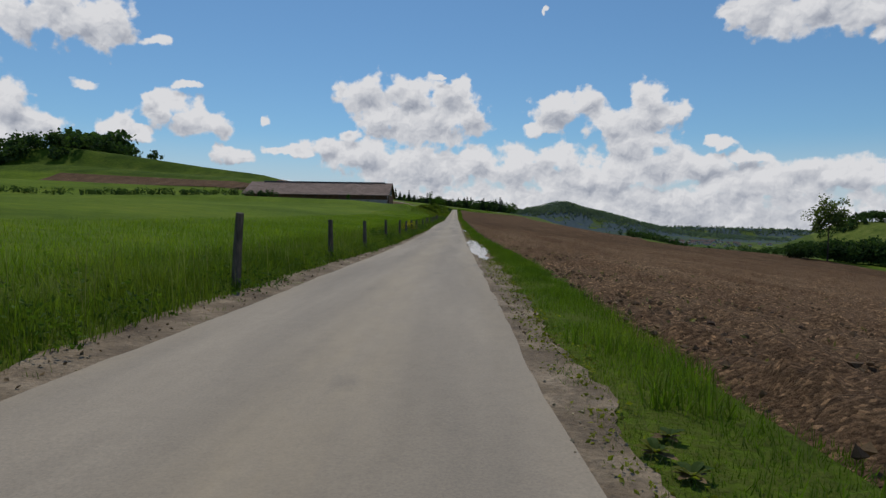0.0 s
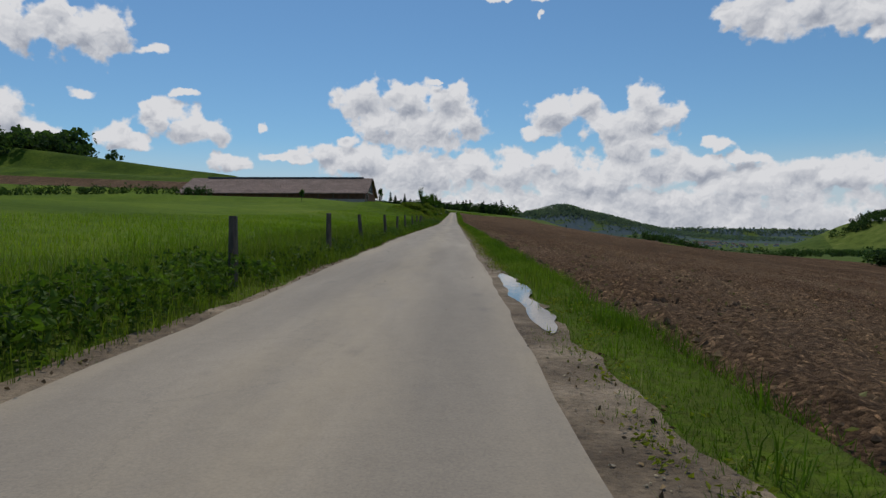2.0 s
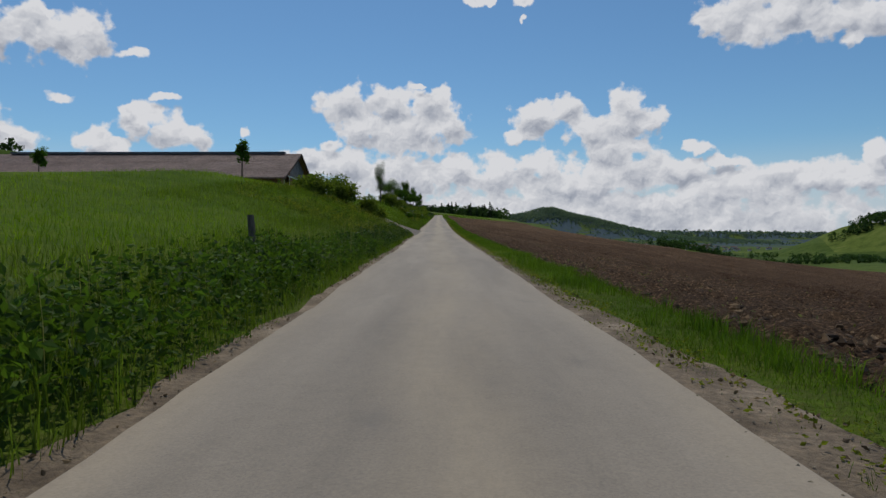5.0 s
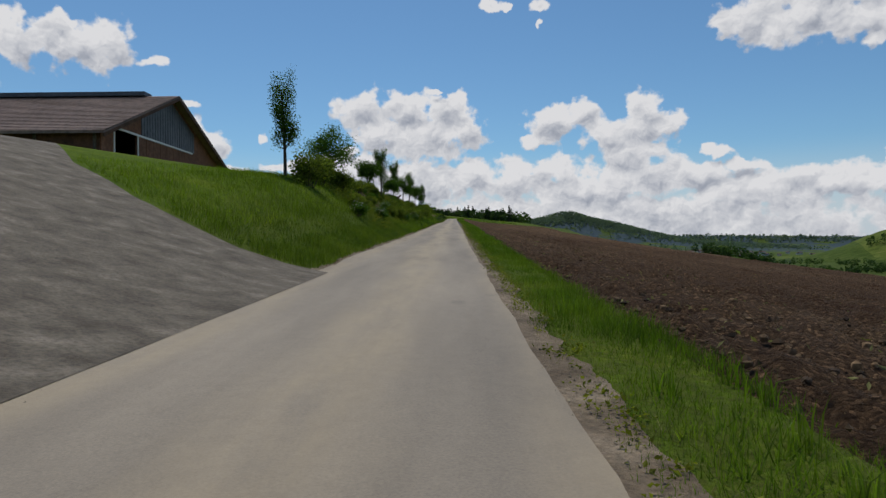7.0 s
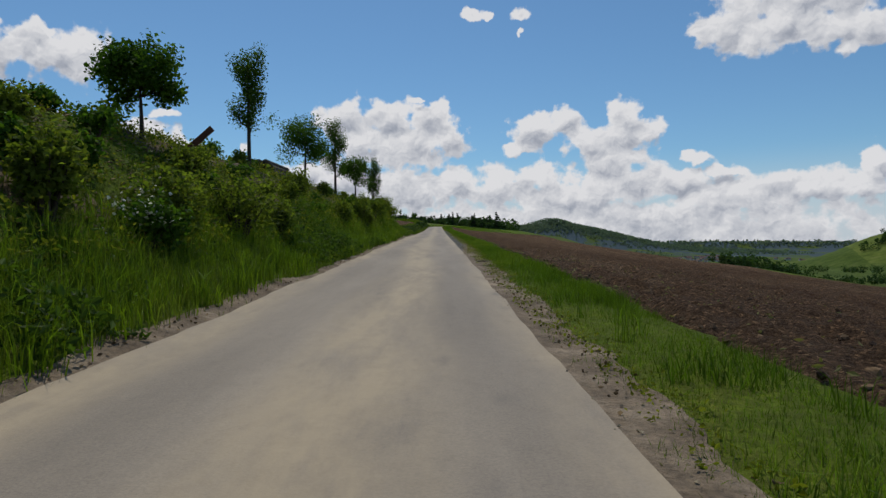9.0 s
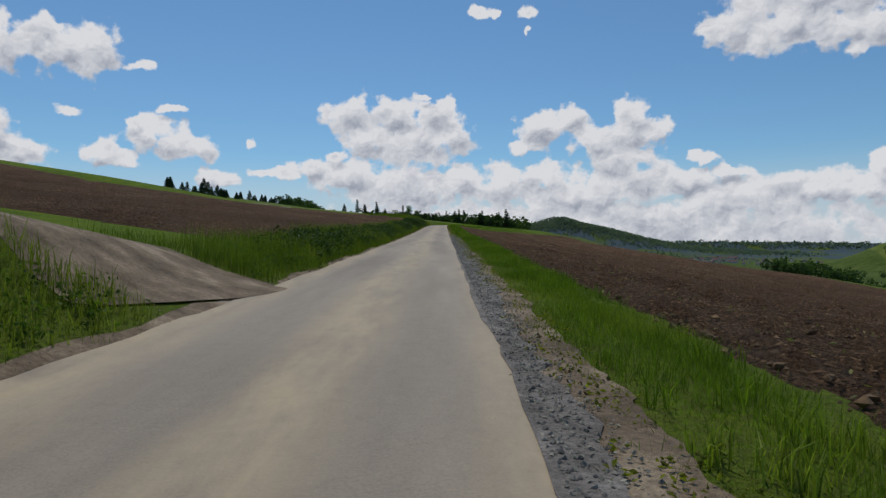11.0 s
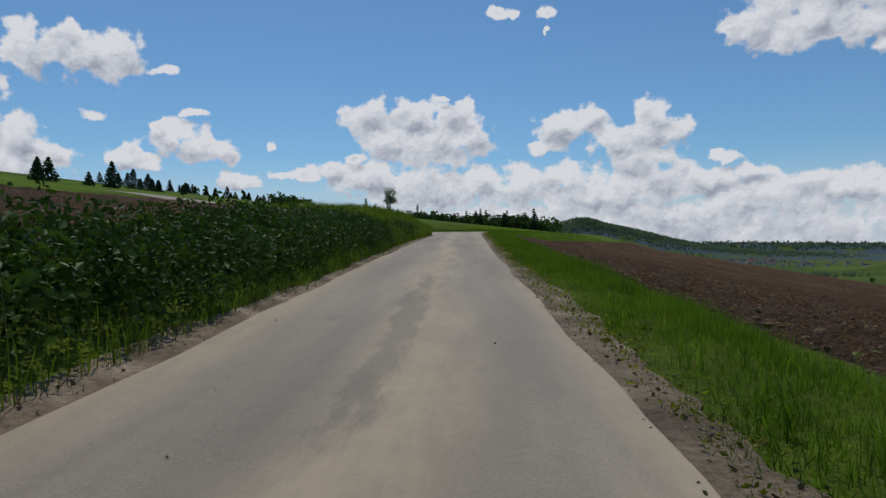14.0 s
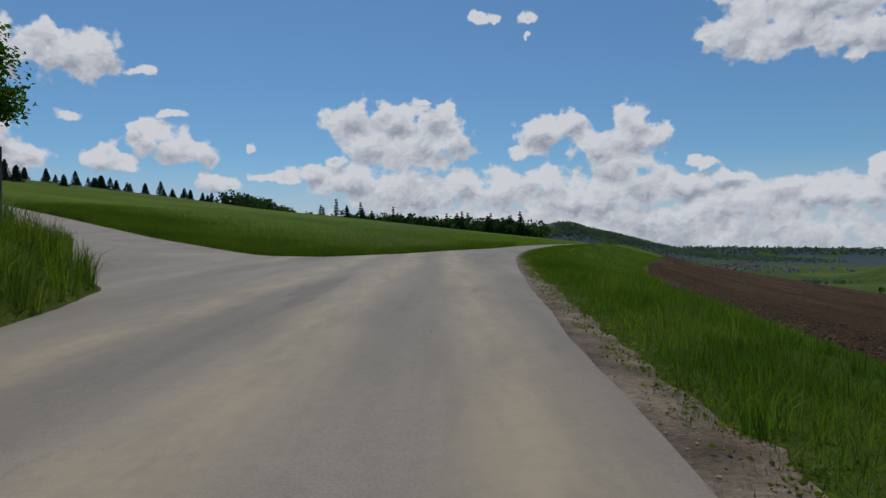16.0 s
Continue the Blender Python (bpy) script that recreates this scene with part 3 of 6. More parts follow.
_dip = lambda x, y: -_under_side(x, y) + np.where(np.abs(x) < 1.6, -0.05, 0.0) - np.where((x > FIELD_EDGE(y) + 0.6) & (x < 140) & (y < 630), 0.55, 0.0) - np.where((x < -6.2) & (x > -112) & (y > 325) & (y < 431), 0.4, 0.0)
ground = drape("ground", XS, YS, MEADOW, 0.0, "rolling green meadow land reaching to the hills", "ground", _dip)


# ---- road, shoulders, fields ----
def road_material():
    mat = bpy.data.materials.new("worn_asphalt")
    mat.use_nodes = True
    tree = mat.node_tree
    bsdf = tree.nodes["Principled BSDF"]
    at = tree.nodes.new("ShaderNodeTexCoord").outputs["Object"]
    big = noise_of(tree, vec(tree, "MULTIPLY", at, (1.0, 0.12, 1.0)), 0.9, 5.0, 0.6)
    colour = ramp(tree, big.outputs["Fac"], ((0.3, (0.196, 0.162, 0.122)), (0.55, (0.268, 0.222, 0.166)), (0.75, (0.342, 0.282, 0.208))))
    fine = noise_of(tree, at, 60.0, 3.0, 0.7)
    colour = mix(tree, 0.6, colour, ramp(tree, fine.outputs["Fac"], ((0.3, (0.72, 0.72, 0.72)), (0.5, (1, 1, 1)), (0.7, (1.25, 1.24, 1.2)))), "MULTIPLY")
    # sandy dust between the wheel tracks and towards the edges, more of it past the driveway
    xyz = link(tree, "ShaderNodeSeparateXYZ", i0=at)
    x, y = xyz.outputs[0], xyz.outputs[1]
    wander = noise_of(tree, vec(tree, "MULTIPLY", at, (0.4, 0.06, 1.0)), 1.0, 3.0, 0.6)
    side = mth(tree, "ADD", x, mth(tree, "MULTIPLY", mth(tree, "SUBTRACT", wander.outputs["Fac"], 0.5), 1.6))
    middle = link(tree, "ShaderNodeMapRange", interpolation_type="SMOOTHSTEP", Value=mth(tree, "ABSOLUTE", mth(tree, "ADD", side, -0.1)), From_Min=0.75, From_Max=0.1).outputs[0]
    rims = link(tree, "ShaderNodeMapRange", interpolation_type="SMOOTHSTEP", Value=mth(tree, "ABSOLUTE", side), From_Min=1.1, From_Max=1.75).outputs[0]
    rims = mth(tree, "MULTIPLY", rims, link(tree, "ShaderNodeMapRange", Value=mth(tree, "ABSOLUTE", x), From_Min=2.6, From_Max=1.9).outputs[0])
    patch = noise_of(tree, vec(tree, "MULTIPLY", at, (1.0, 0.22, 1.0)), 2.4, 6.0, 0.68)
    grain = link(tree, "ShaderNodeMapRange", Value=patch.outputs["Fac"], From_Min=0.26, From_Max=0.6).outputs[0]
    later = link(tree, "ShaderNodeMapRange", Value=y, From_Min=150.0, From_Max=260.0, To_Min=0.4, To_Max=1.0).outputs[0]
    dust = mth(tree, "MULTIPLY", mth(tree, "MULTIPLY", mth(tree, "MAXIMUM", middle, rims), grain), later)
    colour = mix(tree, mth(tree, "MULTIPLY", dust, 0.95), colour, (0.40, 0.315, 0.20))
    spots = link(tree, "ShaderNodeTexVoronoi", Vector=vec(tree, "MULTIPLY", at, (1.0, 0.5, 1.0)), Scale=1.1)
    stain = link(tree, "ShaderNodeMapRange", interpolation_type="SMOOTHSTEP", Value=mth(tree, "ADD", spots.outputs["Distance"], mth(tree, "MULTIPLY", patch.outputs["Fac"], 0.5)), From_Min=0.42, From_Max=0.25).outputs[0]
    colour = mix(tree, mth(tree, "MULTIPLY", stain, 0.4), colour, (0.14, 0.12, 0.1))
    mottle = noise_of(tree, at, 7.0, 6.0, 0.75)
    colour = mix(tree, 0.3, colour, ramp(tree, mottle.outputs["Fac"], ((0.3, (0.74, 0.73, 0.72)), (0.5, (1, 1, 1)), (0.68, (1.16, 1.15, 1.12)))), "MULTIPLY")
    # dark damp marks and one long repair
    for sx, sy, rx, ry in ((-0.34, 237.6, 0.17, 0.3), (0.08, 392.5, 0.2, 4.5), (0.16, 379.0, 0.2, 0.8), (1.03, 86.6, 0.07, 0.22), (0.35, 96.0, 0.22, 0.5), (0.41, 416.0, 0.25, 3.2), (-0.84, 451.4, 0.32, 3.0), (-4.0, 467.0, 0.7, 4.0)):
        gap = vec(tree, "LENGTH", vec(tree, "MULTIPLY", vec(tree, "SUBTRACT", at, (sx, sy, 0.0)), (1 / rx, 1 / ry, 0.0)))
        edge = mth(tree, "ADD", gap, mth(tree, "MULTIPLY", mth(tree, "SUBTRACT", patch.outputs["Fac"], 0.5), 3.0))
        mark = link(tree, "ShaderNodeMapRange", interpolation_type="SMOOTHSTEP", Value=edge, From_Min=1.1, From_Max=0.6).outputs[0]
        colour = mix(tree, mth(tree, "MULTIPLY", mark, 0.42), colour, (0.12, 0.1, 0.078))
    # fine cracks
    split = link(tree, "ShaderNodeTexVoronoi", feature="DISTANCE_TO_EDGE", Vector=vec(tree, "ADD", at, vec(tree, "MULTIPLY", mottle.outputs["Color"], (0.3, 0.3, 0.3))), Scale=0.55)
    crack = link(tree, "ShaderNodeMapRange", Value=split.outputs["Distance"], From_Min=0.006, From_Max=0.002).outputs[0]
    some = link(tree, "ShaderNodeMapRange", Value=wander.outputs["Fac"], From_Min=0.52, From_Max=0.6).outputs[0]
    colour = mix(tree, mth(tree, "MULTIPLY", mth(tree, "MULTIPLY", crack, some), 0.22), colour, (0.09, 0.08, 0.07))
    tree.links.new(colour, bsdf.inputs["Base Color"])
    bsdf.inputs["Roughness"].default_value = 0.8
    b = link(tree, "ShaderNodeBump", Strength=0.35, Distance=0.01, Height=noise_of(tree, at, 45.0, 5.0, 0.7).outputs["Fac"])
    tree.links.new(b.outputs[0], bsdf.inputs["Normal"])
    return mat


ASPHALT = road_material()
_edge = lumps(5, 2.6, 0.045, 6)


def ribbon(name, ys, left, right, mat, lift, label, category, cols=9, crown=0.0, kind="structure", cut=None):
    """A strip along the road between two edges, which are functions of y; crown: rise of its middle."""
    y = np.asarray(ys, float)
    s = np.linspace(0, 1, cols)
    X = left(y)[:, None] * (1 - s) + right(y)[:, None] * s
    Y = np.broadcast_to(y[:, None], X.shape)
    Z = land(X, Y) + lift + crown * (1 - (2 * s - 1) ** 2)
    v = np.stack([X + bend(Y), Y, Z], -1).reshape(-1, 3)
    return tagged(new(name, mesh_of(name, v, grid_faces(len(y), cols), mat, True)), label, category, kind=kind)


RY = np.arange(-38.0, 620.0, 0.4)
LEFT_EDGE = lambda y: np.interp(y, (0, 60, 88, 104, 140, 190, 215, 250, 290, 340, 390, 430), (-1.62, -1.62, -1.85, -1.8, -1.55, -1.8, -2.05, -1.8, -1.8, -1.68, -1.62, -1.62)) + _edge(0 * y, y)
RIGHT_EDGE = lambda y: 1.65 + _edge(9 + 0 * y, y) * (1 + 1.6 * np.exp(-((y - 346) / 6) ** 2))
ribbon("road", RY, LEFT_EDGE, RIGHT_EDGE, ASPHALT, 0.02, "narrow pale worn asphalt farm road", "road", 15, 0.02)
LEFT_SHOULDER = lambda y: np.interp(y, (0, 16, 28, 45, 60, 72, 100, 140, 210, 240, 265, 350, 400, 418, 434), (0.45, 0.6, 0.3, 0.4, 0.22, 0.1, 0.1, 0.2, 0.1, 0.25, 0.2, 0.15, 0.3, 0.48, 0.65))
ribbon("shoulder_left", RY[RY < 437], lambda y: LEFT_EDGE(y) - LEFT_SHOULDER(y) + 3 * _edge(20 + 0 * y, y), lambda y: LEFT_EDGE(y) + 0.08, GRIT, 0.014, "strip of brown grit beside the road", "shoulder", 5)
SHOULDER = lambda y: np.interp(y, (0, 8, 17, 32, 40, 46, 59, 72, 87, 100, 127, 141, 150, 210, 224, 237, 251, 265, 279, 347, 358, 376, 402, 416, 431, 446), (0.3, 0.33, 0.58, 0.7, 0.5, 0.45, 0.5, 0.28, 0.38, 0.43, 0.5, 0.5, 0.3, 0.28, 0.36, 0.3, 0.4, 0.48, 0.65, 0.64, 0.42, 0.38, 0.38, 0.5, 0.5, 0.38))
_rag = lumps(53, 0.7, 0.085, 6)
ribbon("shoulder_right", np.arange(-38.0, 620.0, 0.12), lambda y: RIGHT_EDGE(y) - 0.08, lambda y: 1.65 + np.maximum(SHOULDER(y) + _rag(0 * y, y) + 0.05, 0.03), GRIT, 0.014, "strip of brown grit beside the road", "shoulder", 5)
WY = np.arange(430.1, 432.95, 0.05)
_worn = lambda y: 0.36 * np.sqrt(np.clip(1 - ((y - 431.5) / 1.45) ** 2, 0.001, 1))
ribbon("worn_patch", WY, lambda y: 3.2 - _worn(y) + _rag(80 + 0 * y, y * 2), lambda y: 3.2 + _worn(y) + _rag(120 + 0 * y, y * 2), SOIL, 0.01, "bare brown worn patch in the grass strip", "bare earth", 5)
GY = np.arange(272.0, 356.8, 0.3)
GRAVEL_WIDE = lambda y: np.interp(y, (272, 278, 310, 335, 346, 353, 356.8), (0, 0.28, 0.34, 0.55, 0.64, 0.5, 0.03))
ribbon("gravel_strip", GY, lambda y: RIGHT_EDGE(y) - 0.05, lambda y: 1.66 + np.maximum(GRAVEL_WIDE(y) * (0.8 + 5 * _rag(60 + 0 * y, y)), 0.02), GREY_GRAVEL, 0.028, "loose grey gravel along the road edge", "gravel", 5)

_clods = lumps(11, 0.62, 0.13, 5)
_near = lambda x, y: np.clip((x - FIELD_EDGE(y)) / 0.5, 0, 1)
_rows = lambda x, y: _near(x, y) * (0.05 + _clods(x, y) + 0.035 * np.sin((x + 0.35 * _edge(x, y) * 9) * 6.2832 / 1.1)) - 0.14 * (1 - _near(x, y))
FX = steps(2.75, 14, 0.13, 1.012) + steps(14.3, 150, 0.3, 1.035)
drape("ploughed_field", FX, np.arange(-30.0, 640.0, 0.26), SOIL, 0.02, "bare brown ploughed field with rough clods", "field", _rows)
LX = [-q for q in steps(5.2, 118, 0.4, 1.05)][::-1]
_far_edge = lambda x, y: np.clip(np.minimum(np.minimum(-x - 5.2, x + 118), np.minimum(y - 322, 434 - y)) / 1.0, 0, 1)
drape("ploughed_field", LX, np.arange(322.0, 434.0, 0.6), SOIL, -0.05, "bare brown ploughed field on the slope", "field", lambda x, y: _far_edge(x, y) * (0.18 + _clods(x, y)))


def lane(name, points, widths, mat, lift, label, category, n=60, cols=11):
    """A track laid on the land along points, with its width at each."""
    p = np.array(points, float)
    t = np.linspace(0, len(p) - 1, n)
    k = np.arange(len(p))
    c = np.stack([np.interp(t, k, p[:, 0]), np.interp(t, k, p[:, 1])], 1)
    for _ in range(6):
        c[1:-1] = (c[:-2] + 2 * c[1:-1] + c[2:]) / 4
    d = np.gradient(c, axis=0)
    d /= np.linalg.norm(d, axis=1, keepdims=True)
    side = np.stack([d[:, 1], -d[:, 0]], 1)
    w = np.interp(t, k, widths)
    s = np.linspace(-0.5, 0.5, cols)
    xy = c[:, None] + side[:, None] * (s[None, :, None] * (w[:, None, None] + 0.25 * np.sin(t * 9)[:, None, None] * 0.3))
    z = land(xy[..., 0] - bend(xy[..., 1]), xy[..., 1]) + lift + 0.03 * np.cos(s * 3.1416)[None]
    v = np.concatenate([xy, z[..., None]], -1).reshape(-1, 3)
    return tagged(new(name, mesh_of(name, v, grid_faces(n, cols), mat, True)), label, category, kind="structure")


HX = [-q for q in steps(118, 238, 1.2, 1.02)][::-1]
_hill_edge = lambda x, y: np.clip(np.minimum(np.minimum(-x - 116, x + 238), np.minimum(y - 340, 378 - y)) / 2.0, 0, 1)
drape("ploughed_field", HX, np.arange(340.0, 378.5, 1.2), SOIL, 0.3, "bare brown ploughed strip on the hillside", "field", lambda x, y: _hill_edge(x, y) * (0.5 + _clods(x, y)))


def branch(name, near, far, first, last, mat, lift, label, category):
    """A way that leaves the road's left edge between two curves, y over the distance from the edge."""
    d = np.concatenate([np.arange(first, 10, 0.1), np.arange(10, last, 0.8)])
    s = np.linspace(0, 1, 25)
    a, b = np.interp(d, *near) + _edge(d, 0 * d), np.interp(d, *far) + _edge(d, 9 + 0 * d)
    Y = a[:, None] * (1 - s) + b[:, None] * s
    X = np.broadcast_to((-1.65 - d)[:, None], Y.shape)
    Z = land(X, Y) + lift + 0.02 * np.clip((d[:, None] - 0.3), 0, 1)
    v = np.stack([X + bend(Y), Y, Z], -1).reshape(-1, 3)
    tagged(new(name, mesh_of(name, v, grid_faces(len(d), 25), mat, True)), label, category, kind="structure")


branch("side_road", SIDE_NEAR, SIDE_FAR, -0.6, 70, ASPHALT, 0.016, "pale worn asphalt side road climbing the slope", "road")
DRIVE_NEAR = ((0, 2, 5, 8, 15, 22, 26), (188, 190.5, 196, 201.5, 213, 229, 244))
DRIVE_FAR = ((0, 2, 5, 8, 15, 22, 26), (206, 206, 207.5, 210, 219.5, 240, 262))
branch("driveway", DRIVE_NEAR, DRIVE_FAR, 0.08, 26, GRAVEL, 0.03, "grey gravel driveway climbing to the barn", "driveway")
lane("field_track", ((-1.8, 311), (-8, 312.5), (-22, 316), (-45, 319)), (5, 3, 2.6, 2.6), GRIT, 0.012, "pale dirt track into the fields", "track", 40)


def water():
    mat = bpy.data.materials.new("puddle_water")
    mat.use_nodes = True
    b = mat.node_tree.nodes["Principled BSDF"]
    b.inputs["Base Color"].default_value, b.inputs["Roughness"].default_value = (0.17, 0.138, 0.105, 1), 0.05
    b.inputs["IOR"].default_value = 1.33
    n = link(mat.node_tree, "ShaderNodeBump", Strength=0.12, Distance=0.01, Height=noise_of(mat.node_tree, mat.node_tree.nodes.new("ShaderNodeTexCoord").outputs["Object"], 6.0, 3.0).outputs["Fac"])
    mat.node_tree.links.new(n.outputs[0], b.inputs["Normal"])
    return mat


WATER = water()


def puddle(y0, y1, x, w, seed):
    rng = np.random.default_rng(seed)
    n = 90
    y = np.linspace(y0, y1, n)
    s = np.linspace(0, 1, n)
    body = np.clip(np.sin(s * 3.1416), 0, 1) ** 0.5
    wob = lumps(seed, 1.5, 0.55, 4)
    a = x - w / 2 * body * (1 + wob(0 * y, y))
    b = x + w / 2 * body * (1 + wob(30 + 0 * y, y))
    k = np.linspace(0, 1, 7)
    X = a[:, None] * (1 - k) + b[:, None] * k
    Y = np.broadcast_to(y[:, None], X.shape)
    Z = np.broadcast_to(road_z(y)[:, None], X.shape) + 0.012
    v = np.stack([X, Y, Z], -1).reshape(-1, 3)
    tagged(new("puddle", mesh_of("puddle", v, grid_faces(n, 7), WATER, True)), "shallow puddle of rainwater on the road edge", "puddle", "puddles along the road")


puddle(19.5, 40.0, 1.97, 0.72, 21)
puddle(61.0, 67.5, 1.95, 0.34, 22)


# ---- barn ----
CLADDING = material("grey_sheet_cladding", ((0.3, (0.06, 0.065, 0.075)), (0.7, (0.10, 0.105, 0.12))), 0.6, 0.5, 0.15, 6, fine=3.0)
BRICK_RED = material("red_brown_boards", ((0.3, (0.13, 0.055, 0.032)), (0.6, (0.19, 0.085, 0.05)), (0.8, (0.24, 0.115, 0.07))), 0.5, 0.85, 0.3, 9, fine=4.0)
WHITE_PAINT = material("white_paint", ((0.3, (0.62, 0.61, 0.58)), (0.7, (0.74, 0.73, 0.70))), 1.5, 0.6)
CONCRETE = material("concrete", ((0.3, (0.24, 0.235, 0.22)), (0.7, (0.34, 0.33, 0.31))), 0.8, 0.9, 0.3, 12, fine=6)
DARK = material("dark_inside", ((0.3, (0.012, 0.011, 0.01)), (0.7, (0.02, 0.018, 0.016))), 1.0, 0.9)


def prism(bm, ring, x0, x1):
    """A flat outline in y and z, drawn out from x0 to x1."""
    a = [bm.verts.new((x0, p, q)) for p, q in ring]
    b = [bm.verts.new((x1, p, q)) for p, q in ring]
    faces = [bm.faces.new(a), bm.faces.new(b[::-1])]
    for k in range(len(ring)):
        faces.append(bm.faces.new((a[k], b[k], b[(k + 1) % len(ring)], a[(k + 1) % len(ring)])))
    bmesh.ops.recalc_face_normals(bm, faces=faces)


def barn():
    """Ridge runs away from the road; the gable with its gate faces it."""
    root = tagged(new("barn"), "long low cattle barn with brown tiled roof and timber walls", "barn")
    x0, x1, y0, y1, g, eave, ridge = -79.0, -25.0, 238.5, 261.5, 11.2, 14.2, 19.1
    ym = (y0 + y1) / 2
    pitch = (ridge - eave) / ((y1 - y0) / 2)
    under = lambda y: ridge - abs(y - ym) * pitch - 0.2
    for s, name in ((y0, "front_wall"), (y1, "back_wall")):
        bm = bmesh.new()
        box(bm, x0, x1, s - 0.12, s + 0.12, g + 0.9, eave - 0.15)
        part(name, bm, TIMBER, root)
    bm = bmesh.new()
    for s in (y0, y1):
        box(bm, x0 - 0.05, x1 + 0.05, s - 0.16, s + 0.16, g - 1.5, g + 0.9)
    part("plinth", bm, CONCRETE, root)
    for k in range(13):  # posts that part the open front into bays
        bm = bmesh.new()
        px = x0 + 0.3 + k * (x1 - x0 - 0.6) / 12
        box(bm, px - 0.11, px + 0.11, y0 - 0.22, y0 - 0.13, g + 0.9, eave - 0.25)
        part("wall_post", bm, POST_WOOD, root)
    bm = bmesh.new()
    prism(bm, [(y0, g - 1.5), (y1, g - 1.5), (y1, eave - 0.2), (ym, ridge - 0.2), (y0, eave - 0.2)], x0 - 0.1, x0 + 0.1)
    part("far_gable", bm, TIMBER, root)
    gate0, gate1, head = 240.2, 243.8, 14.45
    bm = bmesh.new()
    prism(bm, [(y0, g - 1.5), (gate0, g - 1.5), (gate0, under(gate0)), (y0, eave - 0.2)], x1 - 0.1, x1 + 0.1)
    prism(bm, [(gate1, g - 1.5), (y1, g - 1.5), (y1, eave - 0.2), (y1 - 0.6, head), (gate1, head)], x1 - 0.1, x1 + 0.1)
    part("gable_wall", bm, BRICK_RED, root)
    bm = bmesh.new()
    prism(bm, [(gate0, head), (y1 - 0.6, head), (ym, ridge - 0.2), (gate0, under(gate0))], x1 - 0.08, x1 + 0.08)
    part("gable_cladding", bm, BRICK_RED, root)
    for k in range(44):  # upright ribs of the dark sheet
        bm = bmesh.new()
        y = 244.6 + k * 0.24
        top = under(y) - 0.35
        if top - head < 0.3:
            continue
        box(bm, x1 + 0.081, x1 + (0.11 if k % 2 else 0.14), y - 0.12, y + 0.12, head + 0.12, top)
        part("cladding_sheet", bm, CLADDING, root)
    bm = bmesh.new()
    box(bm, x1 + 0.1, x1 + 0.22, gate0 - 0.1, 254.4, head - 0.06, head + 0.1)
    part("gate_rail", bm, WHITE_PAINT, root, "white sliding gate rail")
    for y in (gate0, gate1):
        bm = bmesh.new()
        box(bm, x1 + 0.1, x1 + 0.18, y - 0.07, y + 0.07, g - 0.2, head - 0.06)
        part("gate_post", bm, WHITE_PAINT, root)
    for k in range(8):
        bm = bmesh.new()
        box(bm, x1 + 0.101, x1 + 0.15, 244.0 + k * 1.25, 244.0 + k * 1.25 + 1.21, g - 0.05, head - 0.07)
        part("gate_board", bm, BRICK_RED, root)
    bm = bmesh.new()
    box(bm, x0 + 0.3, x1 - 0.3, y0 + 0.3, y1 - 0.3, g - 0.6, g - 0.02)
    part("barn_floor", bm, DARK, root)
    for side in (-1, 1):
        bm = bmesh.new()
        ye, ze = ym + side * ((y1 - y0) / 2 + 1.1), eave - pitch * 1.1
        ring = [(ym, ridge), (ye, ze), (ye, ze - 0.16), (ym, ridge - 0.16)]
        prism(bm, ring, x0 - 0.9, x1 + 0.9)
        slope = part("roof_slope", bm, ROOF, root)
        n = Vector((0, side * pitch, 1)).normalized()
        for k in range(26):  # courses of tiles
            a, b = k / 26, (k + 1.25) / 26
            bm = bmesh.new()
            pa, pb = Vector((0, ym, ridge)).lerp(Vector((0, ye, ze)), a), Vector((0, ym, ridge)).lerp(Vector((0, ye, ze)), min(b, 1.0))
            va = [bm.verts.new((x, *(p + n * h)[1:])) for x, p, h in ((x0 - 0.92, pa, 0.015), (x1 + 0.92, pa, 0.015), (x1 + 0.92, pb, 0.075), (x0 - 0.92, pb, 0.075))]
            bm.faces.new(va)
            vb = [bm.verts.new((x, *(pb + n * 0.005)[1:])) for x in (x1 + 0.92, x0 - 0.92)]
            bm.faces.new((va[3], va[2], vb[0], vb[1]))
            part("tile_course", bm, ROOF, slope)
        bm = bmesh.new()
        prism(bm, [(ym, ridge - 0.16), (ye, ze - 0.16), (ye, ze - 0.42), (ym, ridge - 0.42)], x1 + 0.84, x1 + 0.93)
        part("barge_board", bm, TIMBER, root)
    bm = bmesh.new()
    box(bm, x0 + 4, x1 - 2, ym - 0.7, ym + 0.7, ridge - 0.05, ridge + 0.32)
    part("ridge_vent", bm, CLADDING, root)
    return root


barn()

# ---- fence posts ----
POSTS = (9.6, 17, 23.4, 30.5, 37.6, 42.8, 48.1, 54.7, 64.4, 71.8, 77.7, 85, 91.4, 98, 104.8, 111, 115.3, 121.5, 128.5, 137, 149.3)


